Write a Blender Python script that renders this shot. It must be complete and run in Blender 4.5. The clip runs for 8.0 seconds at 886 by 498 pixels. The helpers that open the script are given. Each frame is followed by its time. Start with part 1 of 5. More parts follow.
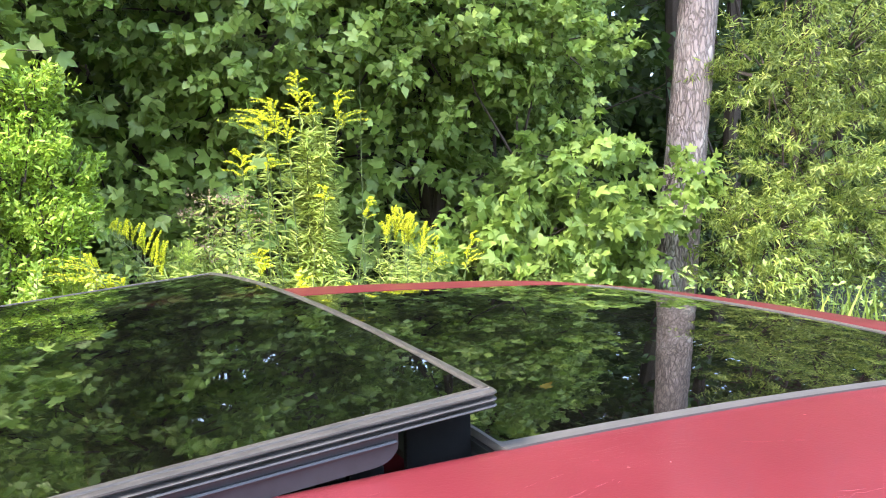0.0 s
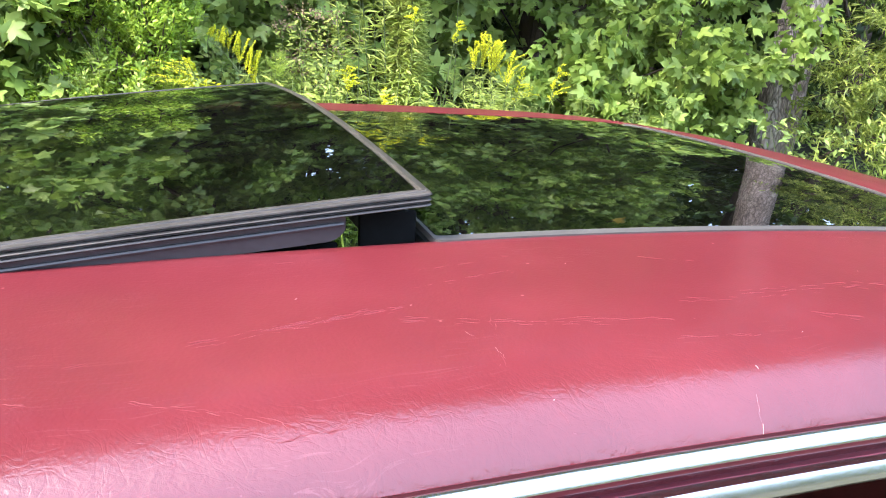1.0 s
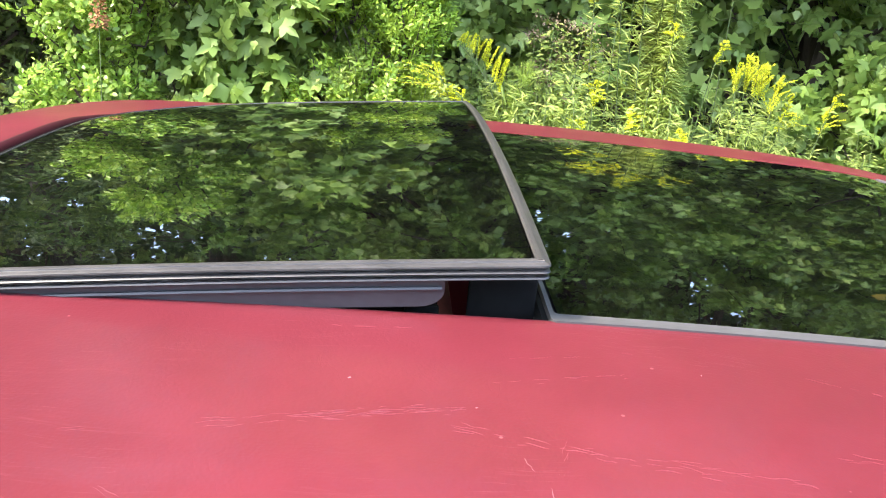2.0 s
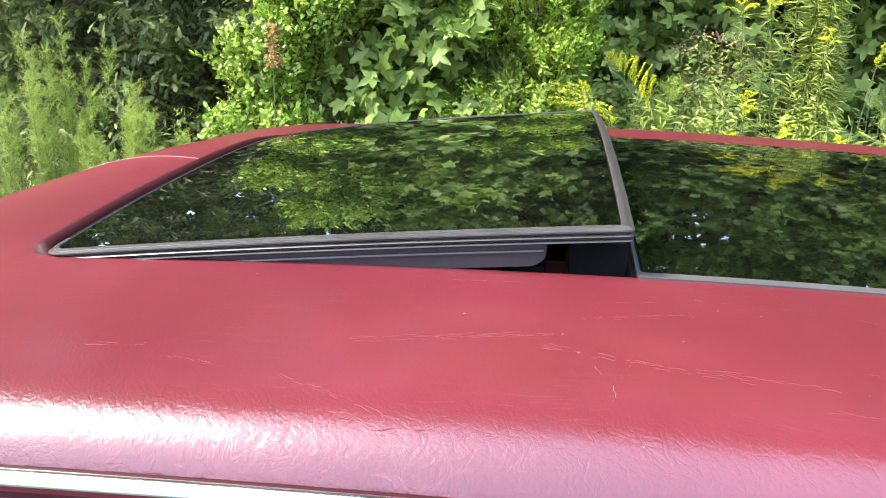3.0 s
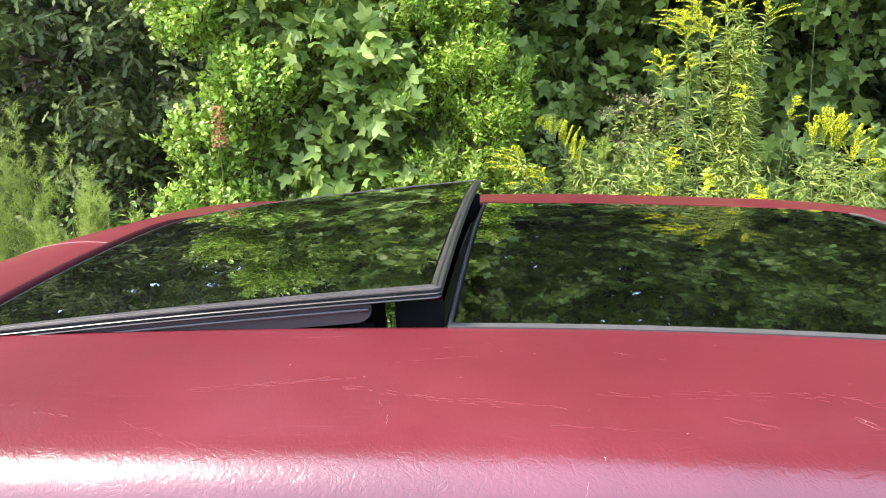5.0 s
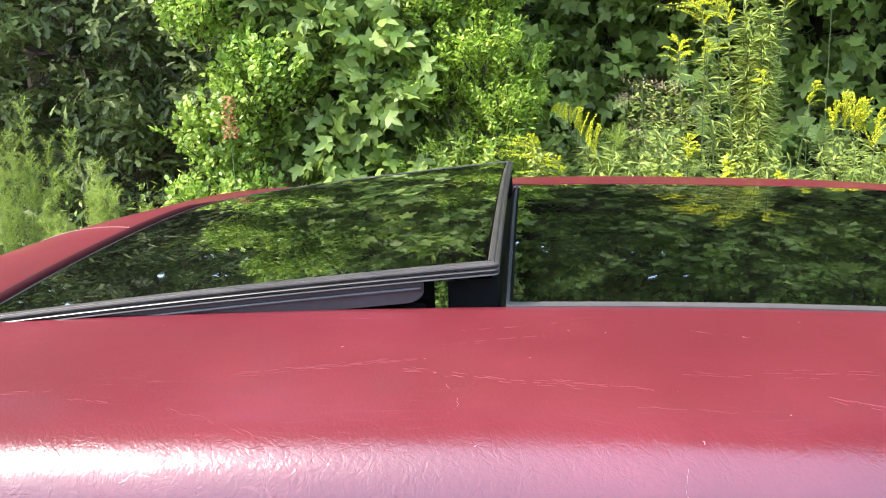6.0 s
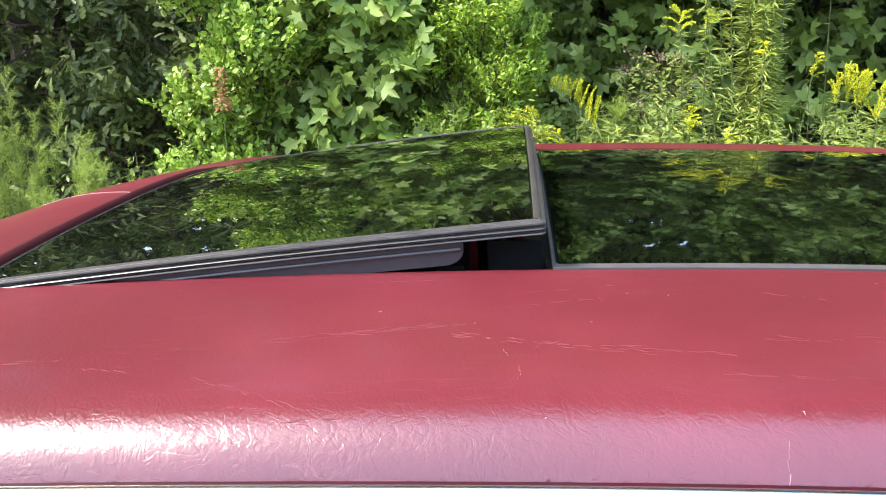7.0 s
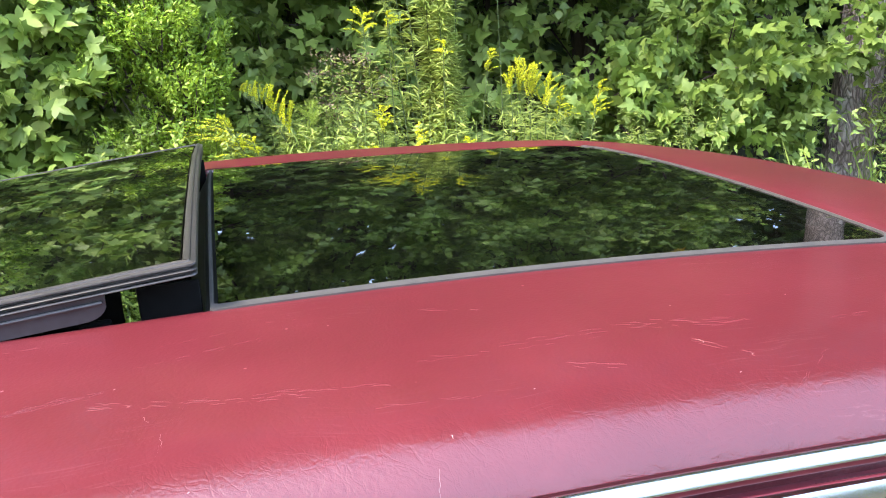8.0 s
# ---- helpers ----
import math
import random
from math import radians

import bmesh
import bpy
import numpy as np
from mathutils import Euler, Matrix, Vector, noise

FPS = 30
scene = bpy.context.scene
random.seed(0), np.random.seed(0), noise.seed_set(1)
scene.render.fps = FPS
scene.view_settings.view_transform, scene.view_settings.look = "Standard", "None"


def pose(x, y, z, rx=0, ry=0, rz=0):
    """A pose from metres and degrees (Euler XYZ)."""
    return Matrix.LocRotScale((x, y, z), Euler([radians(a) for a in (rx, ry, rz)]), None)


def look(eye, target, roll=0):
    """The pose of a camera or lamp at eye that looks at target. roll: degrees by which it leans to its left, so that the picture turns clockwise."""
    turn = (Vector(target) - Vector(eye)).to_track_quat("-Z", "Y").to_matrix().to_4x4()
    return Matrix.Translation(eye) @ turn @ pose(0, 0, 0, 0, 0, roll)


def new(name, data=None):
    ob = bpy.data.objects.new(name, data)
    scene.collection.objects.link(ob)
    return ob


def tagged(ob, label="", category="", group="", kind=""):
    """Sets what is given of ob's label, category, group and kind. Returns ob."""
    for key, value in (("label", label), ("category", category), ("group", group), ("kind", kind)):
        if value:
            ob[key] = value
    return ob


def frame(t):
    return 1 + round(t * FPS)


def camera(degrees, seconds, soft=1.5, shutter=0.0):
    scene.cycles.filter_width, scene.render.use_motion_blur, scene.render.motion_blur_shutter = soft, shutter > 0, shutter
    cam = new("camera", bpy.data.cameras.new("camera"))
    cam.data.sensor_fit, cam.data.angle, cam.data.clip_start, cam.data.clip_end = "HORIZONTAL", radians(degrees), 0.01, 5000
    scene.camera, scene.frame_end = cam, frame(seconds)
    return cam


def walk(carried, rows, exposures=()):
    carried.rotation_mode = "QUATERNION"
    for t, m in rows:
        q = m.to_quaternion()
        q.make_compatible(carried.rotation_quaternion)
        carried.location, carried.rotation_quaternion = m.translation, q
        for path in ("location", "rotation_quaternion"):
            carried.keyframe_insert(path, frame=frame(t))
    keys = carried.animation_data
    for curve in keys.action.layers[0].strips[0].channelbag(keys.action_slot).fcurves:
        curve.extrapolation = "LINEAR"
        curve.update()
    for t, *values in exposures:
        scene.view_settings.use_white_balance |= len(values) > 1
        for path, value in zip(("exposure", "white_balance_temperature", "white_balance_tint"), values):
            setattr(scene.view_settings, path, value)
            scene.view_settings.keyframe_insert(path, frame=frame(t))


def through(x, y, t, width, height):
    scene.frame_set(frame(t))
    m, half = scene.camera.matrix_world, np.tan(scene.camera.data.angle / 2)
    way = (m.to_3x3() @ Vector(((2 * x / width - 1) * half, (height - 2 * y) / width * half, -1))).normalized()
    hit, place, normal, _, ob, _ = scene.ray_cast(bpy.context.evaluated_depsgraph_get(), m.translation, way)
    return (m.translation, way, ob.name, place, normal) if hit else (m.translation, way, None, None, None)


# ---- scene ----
cam = camera(55.2, 8.0, soft=1.0)
PATH = [
    (0, (-0.266, -0.427, 1.571), (0.673, 1.329, 1.384), -0.9),
    (0.5, (-0.249, -0.492, 1.57), (0.682, 1.231, 1.163), 1.0),
    (1, (-0.217, -0.575, 1.582), (0.481, 1.207, 0.999), 3.0),
    (1.5, (-0.14, -0.548, 1.596), (0.311, 1.312, 1.016), 3.6),
    (2, (-0.106, -0.498, 1.603), (0.026, 1.403, 0.994), 5.2),
    (2.2, (-0.105, -0.513, 1.608), (-0.155, 1.385, 0.978), 4.6),
    (3.3, (-0.047, -0.661, 1.597), (-0.298, 1.245, 1.043), 0.9),
    (3.5, (-0.033, -0.675, 1.593), (-0.245, 1.235, 1.041), 0.5),
    (4, (0.042, -0.708, 1.605), (-0.166, 1.206, 1.065), -0.1),
    (4.5, (0.081, -0.73, 1.628), (-0.127, 1.206, 1.172), -1.5),
    (4.7, (0.081, -0.736, 1.636), (-0.118, 1.207, 1.208), -1.7),
    (5.8, (0.032, -0.717, 1.619), (-0.16, 1.226, 1.185), -1.7),
    (6, (0.024, -0.694, 1.609), (-0.182, 1.247, 1.169), -2.3),
    (6.5, (-0.01, -0.67, 1.596), (-0.232, 1.266, 1.144), -2.5),
    (7, (-0.025, -0.644, 1.581), (-0.201, 1.287, 1.092), -2.2),
    (7.5, (-0.027, -0.639, 1.597), (0.048, 1.294, 1.092), -2.3),
    (8, (0.027, -0.615, 1.595), (0.495, 1.258, 1.072), -3.9),
]

EXPOSURES = [(0.0, 2.80), (0.5, 2.87), (1.0, 2.60), (1.5, 2.34), (2.0, 2.73), (2.2, 2.71), (3.5, 2.31), (4.0, 2.27), (4.5, 2.33), (6.0, 2.35), (6.5, 2.30), (7.0, 2.21), (7.5, 2.13), (8.0, 2.35)]
walk(cam, [(t, look(eye, target, roll)) for t, eye, target, roll in PATH], EXPOSURES)

# ---- daylight ----
SUN_TO = Vector((-0.64, -0.13, 0.76)).normalized()
world = bpy.data.worlds.new("sky")
world.use_nodes = True
wn = world.node_tree.nodes
sky = wn.new("ShaderNodeTexSky")
sky.sky_type, sky.sun_disc = "NISHITA", False
sky.sun_elevation = math.asin(SUN_TO.z)
sky.sun_rotation = math.atan2(SUN_TO.x, SUN_TO.y)
sky.air_density, sky.dust_density, sky.ozone_density = 1.0, 6.0, 1.0
wn["Background"].inputs["Strength"].default_value = 0.15
haze = wn.new("ShaderNodeHueSaturation")
haze.inputs["Saturation"].default_value = 1.0
world.node_tree.links.new(sky.outputs[0], haze.inputs["Color"])
# High thin overcast: most of the dome is one even pale sheet.
cloud = wn.new("ShaderNodeMix")
cloud.data_type = "RGBA"
cloud.inputs[0].default_value = 0.55
cloud.inputs[7].default_value = (3.55, 4.75, 7.2, 1)
world.node_tree.links.new(haze.outputs[0], cloud.inputs[6])
world.node_tree.links.new(cloud.outputs[2], wn["Background"].inputs["Color"])
scene.world = world
sun = new("sun", bpy.data.lights.new("sun", "SUN"))
sun.data.energy, sun.data.angle, sun.data.color = 2.5, radians(15), (1.0, 0.94, 0.82)
sun.matrix_world = look(SUN_TO * 30, (0, 0, 0))

# ---- materials ----


def material(name, colour, rough=0.5, metal=0.0, **more):
    m = bpy.data.materials.new(name)
    m.use_nodes = True
    b = m.node_tree.nodes["Principled BSDF"]
    b.inputs["Base Color"].default_value = (*colour, 1)
    b.inputs["Roughness"].default_value = rough
    b.inputs["Metallic"].default_value = metal
    for k, v in more.items():
        b.inputs[k.replace("_", " ")].default_value = v
    return m


def node(m, kind, **values):
    n = m.node_tree.nodes.new(kind)
    for k, v in values.items():
        n.inputs[k.replace("_", " ")].default_value = v
    return n


def wire(m, a, out, b, inp):
    m.node_tree.links.new(a.outputs[out], b.inputs[inp])


def bsdf(m):
    return m.node_tree.nodes["Principled BSDF"]


def ramp(m, stops):
    r = node(m, "ShaderNodeValToRGB")
    e = r.color_ramp.elements
    while len(e) < len(stops):
        e.new(0.5)
    for el, (p, c) in zip(e, stops):
        el.position, el.color = p, (*c, 1)
    return r


def coords(m, scale=(1, 1, 1)):
    t = node(m, "ShaderNodeTexCoord")
    mp = node(m, "ShaderNodeMapping", Scale=scale)
    wire(m, t, "Object", mp, "Vector")
    return mp


def mottled(name, colours, scale, rough=0.7, bump=0.3, stretch=(1, 1, 1), fine=8.0, metal=0.0, depth=0.002):
    """A surface with two scales of variation in colour and relief."""
    m = material(name, colours[0], rough, metal)
    c = coords(m, stretch)
    big = node(m, "ShaderNodeTexNoise", Scale=scale, Detail=6.0, Roughness=0.6)
    small = node(m, "ShaderNodeTexNoise", Scale=scale * fine, Detail=4.0)
    wire(m, c, 0, big, "Vector")
    wire(m, c, 0, small, "Vector")
    add = node(m, "ShaderNodeMix", Factor=0.4)
    add.data_type = "RGBA"
    wire(m, big, "Color", add, 6)
    wire(m, small, "Color", add, 7)
    n = len(colours) - 1
    r = ramp(m, [(0.35 + 0.3 * i / max(n, 1), col) for i, col in enumerate(colours)])
    wire(m, add, 2, r, "Fac")
    wire(m, r, "Color", bsdf(m), "Base Color")
    b = node(m, "ShaderNodeBump", Strength=bump, Distance=depth)
    wire(m, add, 2, b, "Height")
    wire(m, b, "Normal", bsdf(m), "Normal")
    return m


def maths(m, kind, a, b=None, value=0.0):
    """One arithmetic node on two outputs, or on an output and a number."""
    n = node(m, "ShaderNodeMath")
    n.operation = kind
    m.node_tree.links.new(a, n.inputs[0])
    if b is None:
        n.inputs[1].default_value = value
    else:
        m.node_tree.links.new(b, n.inputs[1])
    return n.outputs[0]


def vinyl_material():
    """Aged maroon padded vinyl: fine leather grain, creases and pale scuffs along the car."""
    m = material("maroon_vinyl", (0.20, 0.018, 0.03), 0.50, Specular_IOR_Level=0.10, Coat_Weight=0.205, Coat_Roughness=0.07, Coat_IOR=4.2)
    c = coords(m)
    tone = node(m, "ShaderNodeTexNoise", Scale=3.5, Detail=6.0, Roughness=0.65)
    wire(m, c, 0, tone, "Vector")
    r = ramp(m, [(0.3, (0.077, 0.0108, 0.0158)), (0.5, (0.094, 0.0133, 0.0192)), (0.7, (0.117, 0.0180, 0.0255))])
    wire(m, tone, "Fac", r, "Fac")
    # Pale hairline scuffs that run along the car, in patches.
    streak = node(m, "ShaderNodeTexNoise", Scale=1.0, Detail=8.0, Roughness=0.75, Distortion=0.9)
    lines = node(m, "ShaderNodeMapping", Scale=(20, 430, 60))
    sway = node(m, "ShaderNodeTexNoise", Scale=7.0, Detail=2.0)
    wire(m, c, 0, sway, "Vector")
    swayed = node(m, "ShaderNodeMix", Factor=0.05)
    swayed.data_type = "RGBA"
    wire(m, c, 0, swayed, 6)
    wire(m, sway, "Color", swayed, 7)
    wire(m, swayed, 2, lines, "Vector")
    wire(m, lines, 0, streak, "Vector")
    patch = node(m, "ShaderNodeTexNoise", Scale=6.5, Detail=3.0)
    wire(m, c, 0, patch, "Vector")
    sr = ramp(m, [(0.575, (0, 0, 0)), (0.635, (1, 1, 1))])
    pr = ramp(m, [(0.50, (0, 0, 0)), (0.60, (1, 1, 1))])
    wire(m, streak, "Fac", sr, "Fac")
    wire(m, patch, "Fac", pr, "Fac")
    both = maths(m, "MULTIPLY", sr.outputs["Color"], pr.outputs["Color"])
    dust = node(m, "ShaderNodeTexVoronoi", Scale=38.0)
    wire(m, c, 0, dust, "Vector")
    dr = ramp(m, [(0.03, (1, 1, 1)), (0.05, (0, 0, 0))])
    wire(m, dust, "Distance", dr, "Fac")
    rare = ramp(m, [(0.66, (0, 0, 0)), (0.68, (1, 1, 1))])
    wire(m, dust, "Color", rare, "Fac")
    dots = maths(m, "MULTIPLY", dr.outputs["Color"], rare.outputs["Color"])
    marks = maths(m, "MAXIMUM", maths(m, "MULTIPLY", both, None, 0.10), maths(m, "MULTIPLY", dots, None, 0.4))
    mix = node(m, "ShaderNodeMix")
    mix.data_type = "RGBA"
    mix.inputs[7].default_value = (0.36, 0.15, 0.16, 1)
    m.node_tree.links.new(marks, mix.inputs[0])
    wire(m, r, "Color", mix, 6)
    wire(m, mix, 2, bsdf(m), "Base Color")
    # Relief: leather grain, crazed creases, and long soft wrinkles.
    grain = node(m, "ShaderNodeTexVoronoi", Scale=420.0)
    wire(m, c, 0, grain, "Vector")
    bend = node(m, "ShaderNodeTexNoise", Scale=14.0, Detail=3.0)
    wire(m, c, 0, bend, "Vector")
    warp = node(m, "ShaderNodeMix", Factor=0.06)
    warp.data_type = "RGBA"
    wire(m, c, 0, warp, 6)
    wire(m, bend, "Color", warp, 7)
    craze = node(m, "ShaderNodeTexNoise", Scale=330.0, Detail=4.0, Roughness=0.65, Distortion=0.8)
    wire(m, warp, 2, craze, "Vector")
    cr = ramp(m, [(0.34, (0, 0, 0)), (0.62, (1, 1, 1))])
    wire(m, craze, "Fac", cr, "Fac")
    folds = []
    for turn, size in ((0.5, (36, 130, 80)), (-0.75, (42, 160, 90)), (1.35, (26, 110, 80))):
        n = node(m, "ShaderNodeTexNoise", Scale=1.0, Detail=5.0, Roughness=0.6, Distortion=1.2)
        mp = coords(m, size)
        pre = node(m, "ShaderNodeMapping")
        pre.inputs["Rotation"].default_value = (0, 0, turn)
        wire(m, mp.inputs["Vector"].links[0].from_node, "Object", pre, "Vector")
        wire(m, pre, 0, mp, "Vector")
        wire(m, mp, 0, n, "Vector")
        folds.append(n.outputs["Fac"])
    fold = maths(m, "ADD", maths(m, "ADD", folds[0], folds[1]), folds[2])
    # The hide is creased where it bends over the edge, and nearly smooth on top.
    xyz = node(m, "ShaderNodeSeparateXYZ")
    wire(m, c, 0, xyz, 0)
    bent = node(m, "ShaderNodeMapRange")
    bent.inputs[1].default_value, bent.inputs[2].default_value = -0.196, -0.228
    bent.inputs[3].default_value, bent.inputs[4].default_value = 0.16, 1.0
    wire(m, xyz, "Y", bent, 0)
    b1 = node(m, "ShaderNodeBump", Strength=0.12, Distance=0.0005)
    b2 = node(m, "ShaderNodeBump", Strength=0.085, Distance=0.0006)
    b3 = node(m, "ShaderNodeBump", Strength=0.20, Distance=0.0014)
    wire(m, grain, "Distance", b1, "Height")
    m.node_tree.links.new(maths(m, "MULTIPLY", cr.outputs["Color"], bent.outputs[0]), b2.inputs["Height"])
    m.node_tree.links.new(maths(m, "MULTIPLY", fold, bent.outputs[0]), b3.inputs["Height"])
    wire(m, b1, "Normal", b2, "Normal")
    wire(m, b2, "Normal", b3, "Normal")
    # Bunched fine wrinkles that run along the car.
    wide = ramp(m, [(0.50, (0, 0, 0)), (0.66, (1, 1, 1))])
    wire(m, patch, "Fac", wide, "Fac")
    ridge = ramp(m, [(0.55, (0, 0, 0)), (0.64, (1, 1, 1))])
    wire(m, streak, "Fac", ridge, "Fac")
    b4 = node(m, "ShaderNodeBump", Strength=0.16, Distance=0.0006)
    top = node(m, "ShaderNodeMapRange")
    top.inputs[1].default_value, top.inputs[2].default_value = -0.215, -0.19
    wire(m, xyz, "Y", top, 0)
    m.node_tree.links.new(maths(m, "MULTIPLY", maths(m, "MULTIPLY", wide.outputs["Color"], ridge.outputs["Color"]), top.outputs[0]), b4.inputs["Height"])
    wire(m, b3, "Normal", b4, "Normal")
    # Long sharp creases that slant over the bend.
    b5 = node(m, "ShaderNodeBump", Strength=0.11, Distance=0.0010)
    cuts = None
    for turn, size in ((0.55, (11, 46, 40)), (1.25, (13, 52, 40))):
        pre = node(m, "ShaderNodeMapping")
        pre.inputs["Rotation"].default_value = (0, 0, turn)
        mp = node(m, "ShaderNodeMapping", Scale=size)
        wire(m, warp, 2, pre, "Vector")
        wire(m, pre, 0, mp, "Vector")
        n = node(m, "ShaderNodeTexNoise", Scale=1.0, Detail=3.0, Roughness=0.55, Distortion=0.6)
        wire(m, mp, 0, n, "Vector")
        gap = maths(m, "ABSOLUTE", maths(m, "SUBTRACT", n.outputs["Fac"], None, 0.5))
        lr = ramp(m, [(0.0, (0, 0, 0)), (0.022, (1, 1, 1))])
        m.node_tree.links.new(gap, lr.inputs["Fac"])
        cuts = lr.outputs["Color"] if cuts is None else maths(m, "MULTIPLY", cuts, lr.outputs["Color"])
    m.node_tree.links.new(maths(m, "MULTIPLY", cuts, bent.outputs[0]), b5.inputs["Height"])
    wire(m, b4, "Normal", b5, "Normal")
    wire(m, b5, "Normal", bsdf(m), "Normal")
    wire(m, b5, "Normal", bsdf(m), "Coat Normal")
    return m


def leaf_material(name, dark, mid, light, rough=0.42, through=0.36):
    m = material(name, mid, rough)
    g = node(m, "ShaderNodeNewGeometry")
    r = ramp(m, [(0.0, dark), (0.55, mid), (1.0, light)])
    wire(m, g, "Random Per Island", r, "Fac")
    c = coords(m)
    n = node(m, "ShaderNodeTexNoise", Scale=2.2, Detail=3.0)
    wire(m, c, 0, n, "Vector")
    v = node(m, "ShaderNodeHueSaturation", Saturation=1.0)
    nr = node(m, "ShaderNodeMapRange")
    nr.inputs[1].default_value, nr.inputs[2].default_value = 0.3, 0.7
    nr.inputs[3].default_value, nr.inputs[4].default_value = 0.75, 1.25
    wire(m, n, "Fac", nr, 0)
    wire(m, nr, 0, v, "Value")
    wire(m, r, "Color", v, "Color")
    wire(m, v, "Color", bsdf(m), "Base Color")
    tr = node(m, "ShaderNodeBsdfTranslucent")
    wire(m, v, "Color", tr, "Color")
    mix = node(m, "ShaderNodeMixShader", Fac=through)
    wire(m, bsdf(m), 0, mix, 1)
    wire(m, tr, 0, mix, 2)
    wire(m, mix, 0, m.node_tree.nodes["Material Output"], "Surface")
    return m


VINYL = vinyl_material()
PAINT = mottled("maroon_paint", [(0.125, 0.017, 0.028), (0.158, 0.023, 0.036)], 6.0, 0.28, 0.03)
bsdf(PAINT).inputs["Coat Weight"].default_value = 0.30
bsdf(PAINT).inputs["Specular IOR Level"].default_value = 0.25
bsdf(PAINT).inputs["Coat Roughness"].default_value = 0.10
# The vinyl's maroon darkened: shade on its rolled and tucked edges put in colour.
VINYL_SHADE = mottled("shaded_vinyl_edge", [(0.018, 0.002, 0.004), (0.030, 0.004, 0.007)], 30.0, 0.6, 0.2)
bsdf(VINYL_SHADE).inputs["Specular IOR Level"].default_value = 0.12
STEEL = mottled("bright_steel", [(0.62, 0.61, 0.59), (0.74, 0.73, 0.70)], 12.0, 0.22, 0.05, (1, 8, 8), metal=1.0)
SEAL = mottled("grey_rubber_seal", [(0.045, 0.043, 0.044), (0.075, 0.070, 0.070)], 25.0, 0.5, 0.12, (1, 4, 4))
MOULDING = mottled("dark_rubber_moulding", [(0.022, 0.020, 0.020), (0.064, 0.058, 0.056)], 25.0, 0.34, 0.10, (1, 4, 4))
BLACK = mottled("black_rubber", [(0.004, 0.004, 0.004), (0.008, 0.008, 0.008)], 20.0, 0.75, 0.15)
bsdf(BLACK).inputs["Specular IOR Level"].default_value = 0.06
FRAME = mottled("dark_grey_metal", [(0.007, 0.008, 0.008), (0.013, 0.013, 0.013)], 18.0, 0.6, 0.1)
BRACKET = mottled("grey_metal_flange", [(0.026, 0.026, 0.029), (0.042, 0.042, 0.046)], 16.0, 0.34, 0.08)
bsdf(FRAME).inputs["Specular IOR Level"].default_value = 0.2
LINER = mottled("dark_headliner", [(0.02, 0.014, 0.015), (0.03, 0.02, 0.02)], 40.0, 0.95, 0.2)
SEAT = mottled("maroon_upholstery", [(0.12, 0.02, 0.025), (0.16, 0.03, 0.035)], 30.0, 0.85, 0.3)
THREAD = material("pale_thread", (0.34, 0.17, 0.17), 0.8)
SCUFF = mottled("pale_scuff", [(0.20, 0.09, 0.10), (0.36, 0.23, 0.23)], 200.0, 0.6, 0.1)
# Vinyl's maroon made paler: light caught by crease ridges, put in colour.
CREASE = mottled("ridge_lit_crease", [(0.108, 0.016, 0.023), (0.150, 0.034, 0.042)], 160.0, 0.5, 0.1)
bsdf(CREASE).inputs["Specular IOR Level"].default_value = 0.12
bsdf(CREASE).inputs["Coat Weight"].default_value = 0.15
TYRE = mottled("tyre_rubber", [(0.02, 0.02, 0.02), (0.03, 0.03, 0.03)], 20.0, 0.8, 0.3)

SMOKED = material("smoked_glass", (0.150, 0.180, 0.145), 0.0, 0.0, Transmission_Weight=1.0, IOR=2.0)
_c = coords(SMOKED, (1, 1, 1))
_w = node(SMOKED, "ShaderNodeTexNoise", Scale=9.0, Detail=3.0)
_b = node(SMOKED, "ShaderNodeBump", Strength=0.02, Distance=0.004)
wire(SMOKED, _c, 0, _w, "Vector")
wire(SMOKED, _w, "Fac", _b, "Height")
wire(SMOKED, _b, "Normal", bsdf(SMOKED), "Normal")
# A thin uneven film of pale dust on the glass.
_d = node(SMOKED, "ShaderNodeBsdfDiffuse", Color=(0.55, 0.54, 0.50, 1))
_n = node(SMOKED, "ShaderNodeTexNoise", Scale=14.0, Detail=6.0, Roughness=0.7)
_r = node(SMOKED, "ShaderNodeMapRange")
_r.inputs[1].default_value, _r.inputs[2].default_value = 0.3, 0.75
_r.inputs[3].default_value, _r.inputs[4].default_value = 0.0003, 0.0035
_m = node(SMOKED, "ShaderNodeMixShader")
wire(SMOKED, _c, 0, _n, "Vector")
wire(SMOKED, _n, "Fac", _r, 0)
wire(SMOKED, _r, 0, _m, 0)
wire(SMOKED, bsdf(SMOKED), 0, _m, 1)
wire(SMOKED, _d, 0, _m, 2)
wire(SMOKED, _m, 0, SMOKED.node_tree.nodes["Material Output"], "Surface")
WINDOW = material("window_glass", (0.55, 0.62, 0.58), 0.01)
_clear = node(WINDOW, "ShaderNodeBsdfTransparent", Color=(0.62, 0.70, 0.66, 1))
_gloss = node(WINDOW, "ShaderNodeBsdfGlossy", Roughness=0.01)
_edge = node(WINDOW, "ShaderNodeFresnel", IOR=1.45)
_both = node(WINDOW, "ShaderNodeMixShader")
wire(WINDOW, _edge, 0, _both, 0)
wire(WINDOW, _clear, 0, _both, 1)
wire(WINDOW, _gloss, 0, _both, 2)
wire(WINDOW, _both, 0, WINDOW.node_tree.nodes["Material Output"], "Surface")



